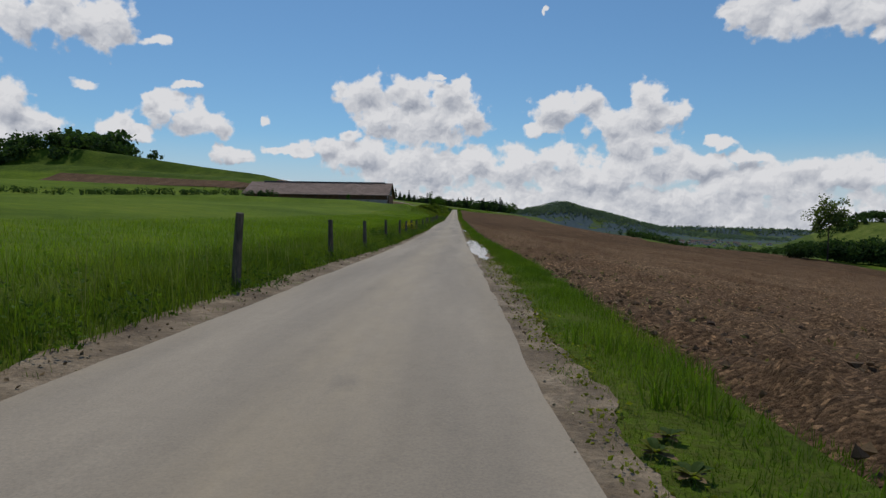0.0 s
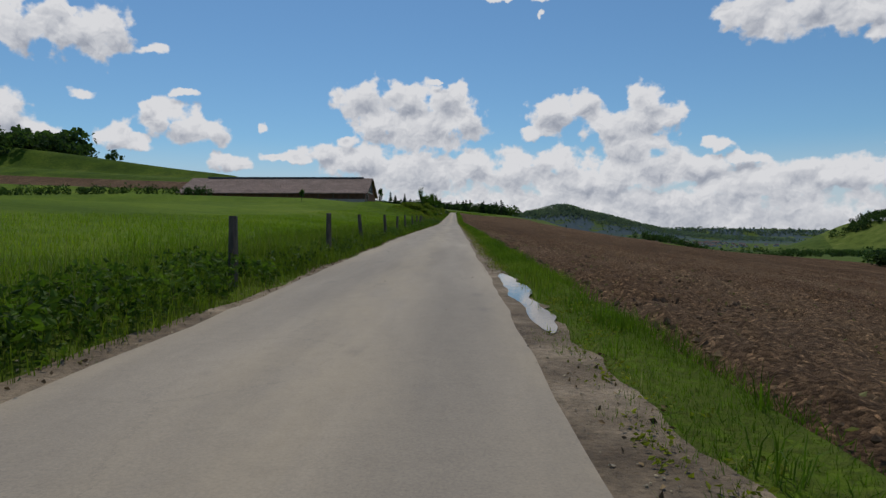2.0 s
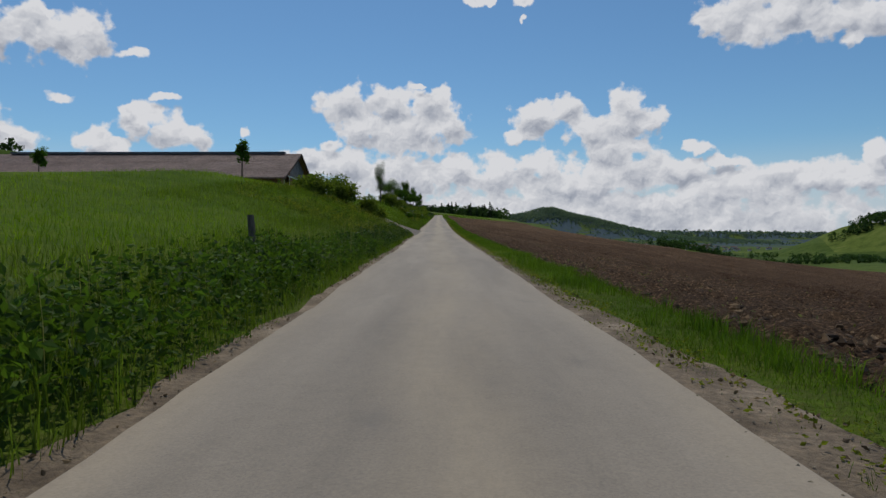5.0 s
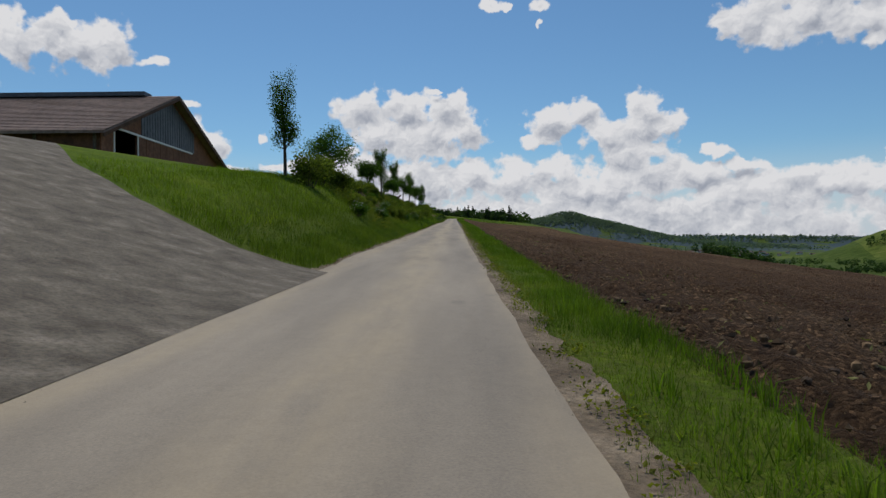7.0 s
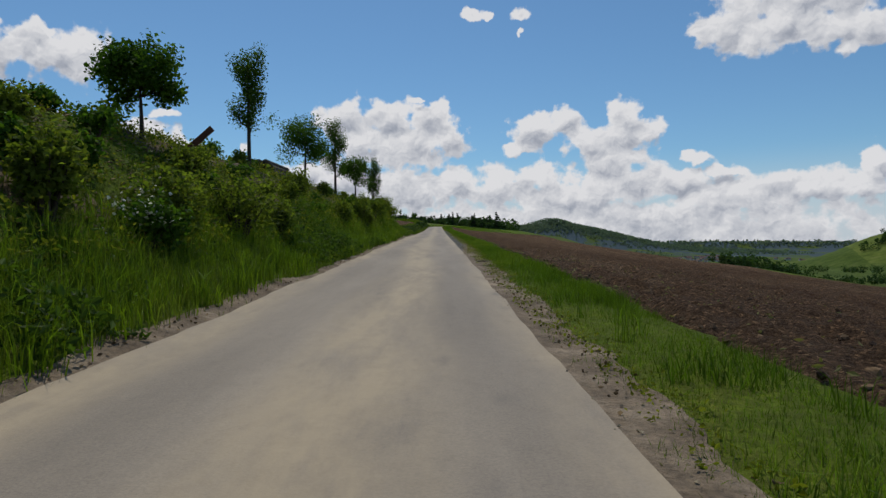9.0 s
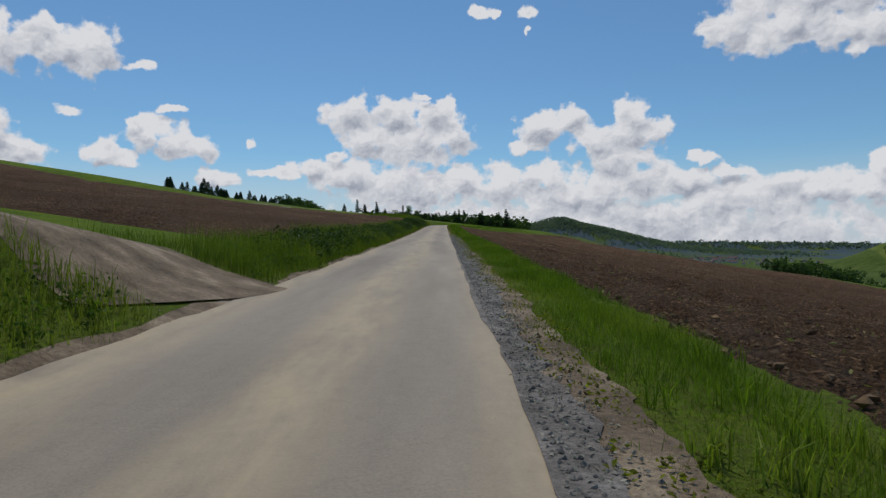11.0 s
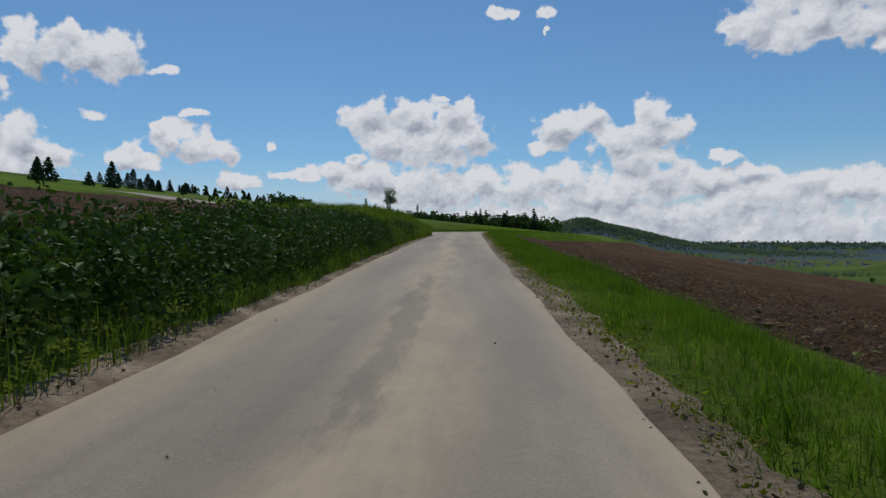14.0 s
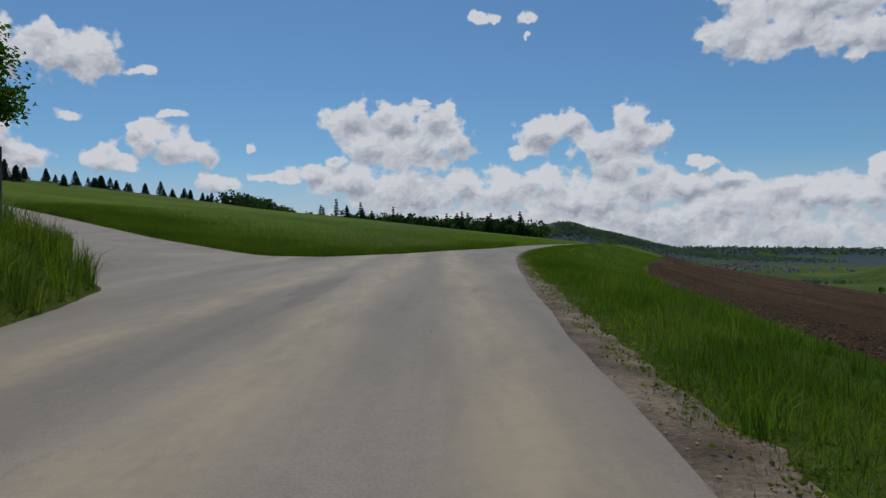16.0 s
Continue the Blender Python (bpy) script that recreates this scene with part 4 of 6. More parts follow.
def fence_posts():
    rng = np.random.default_rng(3)
    for k, y in enumerate(POSTS):
        bm = bmesh.new()
        lean = rng.normal(0, 0.06, 2)
        h = rng.uniform(1.02, 1.18) if y < 110 else rng.uniform(1.1, 1.2) if y < 140 else 0.95
        limb(bm, [(0, 0, -0.3), (lean[0] * 0.5, lean[1] * 0.5, h * 0.5), (lean[0], lean[1], h)], [0.075, 0.07, 0.062], 8)
        me = bpy.data.meshes.new("fence_post")
        bm.to_mesh(me)
        bm.free()
        me.materials.append(POST_WOOD)
        ob = new("fence_post", me)
        x = float(np.interp(y, (0, 115, 128, 149), (-2.3, -2.3, -2.9, -3.4))) + rng.normal(0, 0.04)
        ob.location = (x, y, ground_at(x, y))
        tagged(ob, "weathered grey wooden fence post in tall grass", "fence post", "fence along the meadow")


fence_posts()


# ---- trees ----
def tree_shape(rng, h, w, form):
    """Trunk with limbs, and leaf centres; form: round, column or sapling."""
    bm = bmesh.new()
    arms, tips = [], []
    bend_x, bend_y = rng.normal(0, 0.03 * h, 2)
    stem = lambda s: Vector((bend_x * s * s, bend_y * s * s, h * s))
    base = 0.014 * h + 0.03
    top = 0.92 if form == "column" else 0.72
    limb(bm, [stem(s) - Vector((0, 0, 0.25 if s == 0 else 0)) for s in np.linspace(0, top, 6)], list(np.linspace(base, base * 0.3, 6)), 7)
    n = 22 if form == "column" else 16
    for k in range(n):
        s = rng.uniform(0.26, 0.9) if form == "column" else rng.uniform(0.45, 0.76)
        start = stem(min(s, top))
        a = k * 2.4 + rng.uniform(-0.4, 0.4)
        if form == "column":
            reach, rise = w * rng.uniform(0.3, 0.5), h * rng.uniform(0.12, 0.22)
        else:
            reach, rise = w * rng.uniform(0.2, 0.48), h * rng.uniform(-0.02, 0.2)
        end = start + Vector((math.cos(a) * reach, math.sin(a) * reach, rise))
        mid = (start + end) / 2 + Vector((0, 0, -0.05 * h if form == "column" else 0.04 * h))
        arm = bmesh.new()
        limb(arm, [start, mid, end], [base * 0.35, base * 0.22, base * 0.08], 5)
        arms.append(arm)
        tips += [(mid.lerp(end, q), 1) for q in (0.35, 0.7, 1.0)]
    if form != "column":
        tips += [(stem(0.72) + Vector((rng.normal(0, 0.2) * w, rng.normal(0, 0.2) * w, rng.uniform(0.0, 0.28) * h)), 1) for _ in range(14)]
    else:
        tips += [(stem(rng.uniform(0.42, 1.0)), 1) for _ in range(16)]
    return bm, arms, np.array([t[0] for t in tips])


def plant_tree(name, label, x, y, h, w, form, mat, seed, leaf=0.13, each=60, puff=0.16, z=None):
    rng = np.random.default_rng(seed)
    bm, arms, tips = tree_shape(rng, h, w, form)
    root = tagged(new(name), label, "tree")
    part("trunk", bm, BARK, root)
    for arm in arms:
        part("branch", arm, BARK, root)
    spread = np.array((puff * w, puff * w, puff * (w if form != "column" else w * 1.4)))
    c = (tips[:, None, :] + np.clip(rng.normal(size=(len(tips), each, 3)), -1.7, 1.7) * spread).reshape(-1, 3)
    part("crown", leaf_mesh("crown", c, leaf, mat, rng), None, root)
    root.location = (x, y, ground_at(x, y) if z is None else z)
    return root


POPLAR, ROUND = "young upright poplar on the grassy bank", "young round-crowned tree on the bank"
for k, (x, y, h) in enumerate(((-8.0, 226, 5.0), (-5.9, 252, 4.2), (-6.8, 272.9, 4.6), (-5.9, 288.6, 4.6), (-4.75, 301, 4.0))):
    plant_tree("poplar_tree", POPLAR, x, y, h, h * 0.27, "column", POPLAR_LEAF, 40 + k, 0.055, 80, 0.13)
for k, (x, y, h, w) in enumerate(((-6.9, 232.7, 3.4, 3.2), (-6.5, 247, 2.7, 2.1), (-6.0, 262, 2.1, 1.9), (-6.2, 280.7, 3.5, 2.9), (-5.4, 294.8, 3.1, 2.4))):
    plant_tree("young_tree", ROUND, x, y, h, w, "round", LEAF, 60 + k, 0.066, 115, 0.09)
for k, (x, y, h) in enumerate(((-14, 183, 2.9), (-31, 187, 2.4))):
    plant_tree("sapling", "small newly planted tree before the barn", x, y, h, 0.9, "round", LEAF, 80 + k, 0.1, 22, 0.14)


def staked_tree():
    x, y = -6.9, 451.5
    root = plant_tree("staked_tree", "thin young tree tied between wooden stakes", x, y, 3.4, 1.35, "round", LEAF, 95, 0.07, 34, 0.12)
    for dx in (-0.28, 0.28):
        bm = bmesh.new()
        limb(bm, [(dx, 0, -0.3), (dx, 0, 0.7), (dx, 0, 1.3)], [0.045, 0.045, 0.042], 8)
        part("stake", bm, POST_WOOD, root)
    bm = bmesh.new()
    box(bm, -0.3, 0.3, -0.03, 0.03, 1.02, 1.12)
    part("crossbar", bm, POST_WOOD, root)


staked_tree()


# ---- shrubs ----
def shrub(x, y, h, w, seed, mat, label, name="shrub", stems=9, per=170, leaf=0.085, z=None):
    rng = np.random.default_rng(seed)
    root = tagged(new(name), label, "shrub")
    bm = bmesh.new()
    tips = []
    for k in range(stems):
        a, r = rng.uniform(0, 6.28), w * 0.5 * math.sqrt(rng.uniform(0.05, 1))
        top = Vector((math.cos(a) * r, math.sin(a) * r, h * rng.uniform(0.6, 1.0) * (1 - 0.35 * (2 * r / w) ** 2)))
        mid = Vector((top.x * 0.55, top.y * 0.55, top.z * 0.5))
        limb(bm, [(top.x * 0.15, top.y * 0.15, -0.1), mid, top], [0.022, 0.016, 0.006], 5)
        tips += [top, top.lerp(mid, 0.35), mid.lerp(top, 0.3)]
    part("branchwork", bm, BARK, root)
    t = np.array([tuple(q) for q in tips])
    c = (t[:, None] + np.clip(rng.normal(size=(len(t), per // 3, 3)), -1.7, 1.7) * np.array((0.17 * w, 0.17 * w, 0.15 * h))).reshape(-1, 3)
    c[:, 2] = np.abs(c[:, 2])
    part("foliage", leaf_mesh("foliage", c, leaf, mat, rng), None, root)
    root.location = (x, y, ground_at(x, y) if z is None else z)
    return root


BANK_SHRUB = "dense dark green shrub on the bank"
for k, (x, y, h, w) in enumerate(((-6.3, 224.5, 1.9, 1.5), (-6.6, 228.5, 1.7, 1.4), (-6.2, 232, 1.4, 1.3), (-4.6, 229, 0.9, 1.2), (-8.0, 233, 1.3, 1.3))):
    shrub(x, y, h, w, 200 + k, DARK_LEAF, BANK_SHRUB, stems=14, per=210, leaf=0.08)
for k, (x, y, h, w) in enumerate(((-7.4, 176.5, 1.2, 1.5), (-6.4, 180.5, 1.6, 1.5), (-5.2, 185, 1.5, 1.4), (-7.2, 183, 1.8, 1.6), (-8.6, 179, 1.0, 1.6), (-4.6, 187, 1.0, 1.1))):
    shrub(x, y, h, w, 210 + k, DARK_LEAF, "large bushy shrub beside the driveway", stems=16, per=200, leaf=0.09)
for k, (x, y, h, w) in enumerate(((-3.8, 240.9, 1.0, 0.75), (-4.0, 241.9, 0.9, 0.5), (-3.4, 243.1, 1.25, 0.8), (-3.7, 246.6, 1.0, 1.0), (-3.7, 251.1, 1.2, 0.9), (-3.8, 254.9, 1.1, 0.6),
                                 (-3.3, 256.9, 1.1, 0.95), (-3.2, 260.0, 1.4, 1.3), (-4.8, 261.5, 0.75, 0.9), (-3.2, 262.9, 0.85, 0.7), (-4.4, 270.5, 1.25, 0.8), (-3.3, 274.0, 1.0, 0.8),
                                 (-3.3, 280.1, 1.2, 0.85), (-3.1, 281.6, 1.05, 0.7), (-3.6, 283.4, 1.2, 0.7), (-3.4, 288.3, 1.3, 0.75), (-3.3, 290.9, 1.3, 0.85), (-6.1, 238.5, 0.95, 1.7), (-4.9, 237.2, 0.75, 0.65))):
    shrub(x, y, h, w, 260 + k, DARK_LEAF, "upright dark leafy shrub on the mulched bank", stems=26, per=84, leaf=0.055)
_r = np.random.default_rng(17)
for k in range(60):
    y = 238 + 67 * (k + _r.uniform(0, 1)) / 60
    x = -1.85 - _r.uniform(1.7, 6.0)
    kind = _r.uniform()
    size = _r.uniform(0.4, 0.9) if kind < 0.4 else _r.uniform(0.35, 0.75)
    if kind < 0.4:  # upright dark-stemmed bushes
        shrub(x, y, size, size * _r.uniform(0.55, 0.8), 300 + k, DARK_LEAF, "upright dark leafy shrub on the weedy bank", stems=12, per=110, leaf=0.055)
    else:
        shrub(x, y, size, size * _r.uniform(0.7, 1.2), 300 + k, LEAF, "low bright green shrub on the weedy bank", stems=8, per=110, leaf=0.06)
for k in range(4):
    y = 242.0 + k * 1.5
    h = 0.55 + 0.45 * _r.uniform()
    shrub(-1.85 - _r.uniform(3.6, 6.2), y, h, h * 0.9, 380 + k, DARK_LEAF if k % 3 else LEAF, "leafy green shrub along the top of the bank", stems=10, per=200, leaf=0.075)
shrub(-4.3, 301.5, 1.7, 1.8, 401, DARK_LEAF, "rounded shrub at the end of the bank", stems=14, per=220, leaf=0.08)
shrub(-3.9, 305.0, 1.5, 1.7, 402, DARK_LEAF, "rounded shrub at the end of the bank", stems=14, per=220, leaf=0.08)
YELLOW = material("yellow_blossom", ((0.3, (0.55, 0.40, 0.02)), (0.7, (0.75, 0.58, 0.05))), 2.0, 0.6, sheer=0.2, spread=0.3)
WHITE_BLOOM = material("white_blossom", ((0.3, (0.55, 0.55, 0.48)), (0.7, (0.75, 0.75, 0.70))), 2.0, 0.6, spread=0.2)


def blossoming(x, y, h, w, seed, mat, label, count):
    root = shrub(x, y, h, w, seed, LEAF, label, "flowering_shrub", 10, 170, 0.05)
    rng = np.random.default_rng(seed + 1)
    c = rng.normal(size=(count, 3)) * np.array((0.27 * w, 0.27 * w, 0.2 * h)) + np.array((0, 0, 0.72 * h))
    part("blossom", leaf_mesh("blossom", c, 0.045, mat, rng, long=1.1), None, root)


blossoming(-2.55, 48.3, 0.85, 0.95, 420, YELLOW, "yellow flowering shrub round a fence post", 900)
for k, (x, y) in enumerate(((-4.2, 226.5), (-3.9, 234), (-4.4, 241.5), (-3.3, 246.5), (-3.2, 256))):
    blossoming(x, y, 0.75, 0.8, 430 + k, WHITE_BLOOM, "white flowering shrub on the bank", 160)

MULCH = material("bark_mulch", ((0.3, (0.062, 0.042, 0.022)), (0.6, (0.125, 0.088, 0.045)), (0.8, (0.21, 0.155, 0.082))), 1.2, 0.95, 0.9, 14, fine=9, depth=0.05)
_bed = lambda x, y: -0.12 + 0.18 * np.clip(np.minimum(np.minimum(-x - 3.5, x + 7.4) / 0.5, np.minimum(y - 238, 300 - y) / 2.0), 0, 1) + 0.7 * lumps(31, 0.5, 0.1)(x, y) - 0.16 * (lumps(32, 3.0, 1.0, 3)(x, y) > 0.35)
drape("mulch_bed", np.arange(-7.4, -3.4, 0.2), np.arange(238.0, 300.1, 0.25), MULCH, 0.0, "bank covered in brown bark mulch and weeds", "mulch", _bed)


# ---- grass ----
def blades(name, xy, height, width, mat, seed, label, lean=0.35, plain=False):
    """A blade of three triangles at every x, y."""
    rng = np.random.default_rng(seed)
    n = len(xy)
    x, y = xy[:, 0], xy[:, 1]
    base = np.stack([x + bend(y), y, land(x, y) - 0.02], 1)
    a = rng.uniform(0, 6.2832, n)
    side = np.stack([np.cos(a), np.sin(a), 0 * a], 1)
    b = rng.uniform(0, 6.2832, n)
    away = np.stack([np.cos(b), np.sin(b), 0 * b], 1)
    h = (height * rng.uniform(0.55, 1.25, n))[:, None]
    w = (width * rng.uniform(0.7, 1.3, n))[:, None]
    l = (np.abs(rng.normal(0, lean, n)) + 0.05)[:, None]
    tip = base + np.array((0, 0, 1.0)) * h * (1 - 0.3 * l) + away * l * h
    i = np.arange(n)[:, None]
    if plain:
        v = np.stack([base - side * w, base + side * w, tip], 1).reshape(-1, 3)
        f = i * 3 + np.array([[0, 1, 2]])
    else:
        mid = base + np.array((0, 0, 0.6)) * h + away * l * h * 0.3
        v = np.stack([base - side * w, base + side * w, mid - side * w * 0.8, mid + side * w * 0.8, tip], 1).reshape(-1, 3)
        f = np.concatenate([i * 5 + np.array([[0, 1, 3]]), i * 5 + np.array([[0, 3, 2]]), i * 5 + np.array([[2, 3, 4]])], 0)
    return tagged(new(name, mesh_of(name, v, f, mat)), label, "grass", kind="stuff")


def strew(rng, n, x0, x1, y0, y1, clump=0.0):
    xy = np.stack([rng.uniform(x0, x1, n), rng.uniform(y0, y1, n)], 1)
    if clump:
        k = rng.integers(0, max(1, n // 14), n)
        xy = xy[k] + rng.normal(0, clump, (n, 2))
    return xy


_rise = lumps(51, 5.0, 0.32, 3)
_patch = lumps(52, 1.4, 0.3, 2)


def no_lane(xy):
    """Keeps grass off the driveway, the side road and the track."""
    x, y = xy[:, 0], xy[:, 1]
    d = -1.65 - x
    keep = ~((y > np.interp(d, *DRIVE_NEAR) - 0.3) & (y < np.interp(d, *DRIVE_FAR) + 0.3) & (d < 26))
    side = (y > np.interp(d, *SIDE_NEAR) - 0.12) & (y < np.interp(d, *SIDE_FAR) + 0.3)
    return xy[keep & ~side & ~((y > 309.3) & (y < 313.5))]


def no_puddle(xy):
    x, y = xy[:, 0], xy[:, 1]
    return xy[~(((y > 20.5) & (y < 39) & (x > 1.6) & (x < 2.25)) | ((y > 61.3) & (y < 67.3) & (x > 1.6) & (x < 2.12)))]


NETTLE_BEDS = ((29, 34.5, 1.2, 0.5), (41, 50, 0.8, 0.36), (55, 66, 1.2, 0.5), (84, 92, 0.9, 0.4), (97, 106, 1.0, 0.5), (105, 124.5, 1.25, 0.62), (126, 137, 0.9, 0.46), (136, 152, 1.5, 0.6), (150, 160, 1.3, 0.5),
               (272, 279, 0.8, 0.4), (262, 270, 1.6, 0.62), (359, 367, 1.6, 0.78), (379, 410, 1.9, 1.02), (417, 426, 1.3, 0.75), (249.5, 253.5, 1.2, 0.42))


def verge_left():
    rng = np.random.default_rng(61)
    xy = no_lane(np.concatenate([strew(rng, 330000, -3.5, -1.75, -6, 500), strew(rng, 110000, -5.6, -3.5, -6, 500), strew(rng, 42000, -14, -5.6, 425, 462)]))
    d = LEFT_EDGE(xy[:, 1]) - 0.8 * LEFT_SHOULDER(xy[:, 1]) - xy[:, 0]
    thin = (rng.uniform(0, 1, len(xy)) < np.clip(1.15 - d / 8, 0.3, 1)) | (xy[:, 0] < -5.6)
    xy, d = xy[(d > 0) & thin], d[(d > 0) & thin]
    y = xy[:, 1]
    h = np.interp(y, (0, 100, 150, 160, 210, 290, 320, 350, 380, 440, 452, 470, 500), (0.42, 0.46, 0.42, 0.36, 0.34, 0.36, 0.42, 0.56, 0.62, 0.62, 0.56, 0.34, 0.34))
    h = h * np.clip(0.5 + d / 0.7, 0.5, 1) * (1 + _rise(xy[:, 0] * 2, y)) * (1 + _patch(xy[:, 0], y))
    crowd = np.zeros(len(xy), bool)
    for y0, y1, depth, tall in NETTLE_BEDS:
        if tall >= 0.5:
            crowd |= (y > y0) & (y < y1) & (xy[:, 0] > -1.95 - depth) & (d > 0.12)
    keep = ~crowd | (rng.uniform(0, 1, len(xy)) < np.where(y > 350, 0.12, 0.5))
    xy, h = xy[keep], h[keep]
    front = xy[:, 0] > -3.1
    blades("tall_grass", xy[front], h[front], 0.0046, BLADE, 62, "tall green roadside grass")
    blades("tall_grass", xy[~front], h[~front], 0.0056, BLADE, 63, "tall green grass behind the verge", 0.35, True)


def bare(xy):
    """Worn places in the green strip, with ragged outlines."""
    x, y = xy[:, 0], xy[:, 1]
    worn = np.exp(-((x - 3.2) / 0.36) ** 2 - ((y - 431.5) / 1.3) ** 2) + np.exp(-((x - 3.5) / 0.25) ** 2 - ((y - 279.5) / 0.8) ** 2)
    return (worn + 0.5 * _patch(x * 4, y * 4) > 0.45) | (_patch(x * 2.2 + 40, y * 0.8) > 0.44)


def verge_right():
    rng = np.random.default_rng(71)
    xy = np.concatenate([strew(rng, 900000, 1.75, 3.45, -6, 520), strew(rng, 260000, 0.0, 1.0, 255, 545)])
    wide = xy[:, 0] < 1.5
    xy[:, 0] = np.where(wide, 3.0 + xy[:, 0] * (FIELD_EDGE(xy[:, 1]) - 2.7), xy[:, 0])
    xy = no_puddle(xy)
    e = xy[:, 0] - 1.65 - SHOULDER(xy[:, 1]) - _rag(0 * xy[:, 1], xy[:, 1]) - 0.3 * _patch(xy[:, 0] * 2.5, xy[:, 1] * 2.5)
    last = 1.5 + 0.4 * _patch(0 * xy[:, 1], xy[:, 1]) + FIELD_EDGE(xy[:, 1]) - 3.0
    last = last + rng.normal(0, 0.1, len(xy)) + 0.35 * _patch(7 + 0 * xy[:, 1], xy[:, 1] * 3)
    keep = (e > -0.22) & (xy[:, 0] - 1.65 < last) & (~bare(xy) | (rng.uniform(0, 1, len(xy)) < 0.3))
    keep &= rng.uniform(0, 1, len(xy)) < np.clip(0.45 + (e + 0.1) / 0.25, 0.2, 1)
    xy, e = xy[keep], e[keep]
    h = np.interp(xy[:, 1], (0, 260, 340, 400, 470), (0.125, 0.125, 0.14, 0.16, 0.18)) * np.clip(0.5 + e, 0.5, 1.2) * (1 + 1.9 * _patch(xy[:, 0] * 1.7, xy[:, 1])) * (1 + 0.9 * _rise(xy[:, 0], xy[:, 1] * 2))
    tuft = np.repeat(strew(rng, 2600, 2.1, 5.0, -4, 500), 22, 0)
    tuft = tuft + rng.normal(0, 0.06, tuft.shape)
    e = tuft[:, 0] - 1.65 - SHOULDER(tuft[:, 1])
    tuft = tuft[(e > 0.05) & (tuft[:, 0] < FIELD_EDGE(tuft[:, 1]) + 0.1) & (_rise(tuft[:, 0], tuft[:, 1]) > -0.1)]
    tuft = no_puddle(tuft[~bare(tuft)])
    blades("grass_tufts", tuft, np.full(len(tuft), 0.27), 0.0048, TURF_BLADE, 73, "taller tufts of grass in the green strip", 0.5)
    blades("verge_grass", xy, np.clip(h, 0.05, None), 0.0042, TURF_BLADE, 72, "short green grass strip between road and field", 0.5, True)


def edge_tufts():
    """Single tufts and dry stalks on the grit at both road edges."""
    rng = np.random.default_rng(75)
    y = rng.uniform(-4, 470, 1500)
    x = np.where(rng.uniform(size=1500) < 0.7, 1.7 + rng.uniform(0.0, 0.6, 1500), LEFT_EDGE(y) - rng.uniform(0.02, 0.25, 1500))
    k = rng.integers(0, 1500, 26000)
    xy = no_lane(np.stack([x[k], y[k]], 1) + rng.normal(0, 0.05, (26000, 2)))
    xy = no_puddle(xy)
    xy = xy[(xy[:, 0] > RIGHT_EDGE(xy[:, 1])) | (xy[:, 0] < LEFT_EDGE(xy[:, 1]))]
    blades("grass_tufts", xy, np.full(len(xy), 0.1), 0.0035, BLADE, 76, "small tufts of grass on the grit", 0.6, True)
    xy = np.concatenate([strew(rng, 26000, 1.8, 3.3, -4, 480), no_lane(strew(rng, 12000, -2.6, -1.7, -4, 440))])
    xy = xy[_patch(xy[:, 0] * 3, xy[:, 1] * 0.8) > 0.05]
    y = rng.uniform(-4, 470, 34000)
    edge = np.stack([1.65 + SHOULDER(y) + _rag(0 * y, y) + rng.normal(0.06, 0.1, len(y)), y], 1)
    xy = np.concatenate([xy, no_puddle(edge[_patch(edge[:, 0], edge[:, 1] * 0.5) > -0.12])])
    blades("dry_grass", xy, rng.uniform(0.05, 0.15, len(xy)), 0.003, STRAW, 77, "dry straw-coloured grass along the road edge", 0.7, True)


def meadow_grass():
    rng = np.random.default_rng(81)
    xy = np.concatenate([strew(rng, 120000, -16, -4.6, 0, 186), strew(rng, 30000, -16, -2.0, 474, 540), strew(rng, 22000, -10.5, -4.5, 206, 248)])
    d = rng.uniform(0, 30, 70000) ** 1.0
    edge = np.stack([-1.65 - d, np.interp(d, *SIDE_FAR) + 0.3 + rng.gamma(1.3, 3.0, len(d))], 1)
    edge = no_lane(edge)
    blades("tall_grass", edge, 0.42 * (1 + _rise(edge[:, 0], edge[:, 1])), 0.007, BLADE, 83, "tall meadow grass along the side road", 0.3, True)
    xy = no_lane(xy)
    keep = rng.uniform(0, 1, len(xy)) < np.clip(1.35 + xy[:, 0] / 15, 0.25, 1)
    xy = xy[keep]
    h = 0.24 * (1 + _rise(xy[:, 0], xy[:, 1]))
    blades("meadow_grass", xy, h, 0.010, MEADOW_BLADE, 82, "lush green meadow grass", 0.35, True)


def bank_tufts():
    """Taller, brighter tufts that stand out of the grass on both banks."""
    rng = np.random.default_rng(85)
    for n, x0, x1, y0, y1, tall, mat in ((1500, -9, -1.9, 418, 458, 0.62, BLADE), (420, -7, -2.2, 418, 456, 0.5, MEADOW_BLADE), (900, -3.9, -2.1, 236, 306, 0.5, TURF_BLADE), (260, -3.4, -2.0, 236, 306, 0.42, MEADOW_BLADE)):
        at = np.repeat(strew(rng, n, x0, x1, y0, y1), 26, 0)
        at = no_lane(at + rng.normal(0, 0.08, at.shape))
        blades("tall_grass", at, tall * (1 + _rise(at[:, 0], at[:, 1])), 0.0058, mat, int(y0 + tall * 100), "taller tufts of grass on the bank", 0.4)


def seed_heads():
    rng = np.random.default_rng(91)
    xy = np.concatenate([strew(rng, 1600, -3.6, -2.0, -4, 186), strew(rng, 1500, -3.8, -2.0, 330, 434), no_lane(strew(rng, 900, -7.5, -2.4, 426, 456))])
    blades("seed_stalks", xy, np.full(len(xy), 0.85), 0.003, STRAW, 92, "thin straw-coloured grass stalks with seed heads", 0.12)


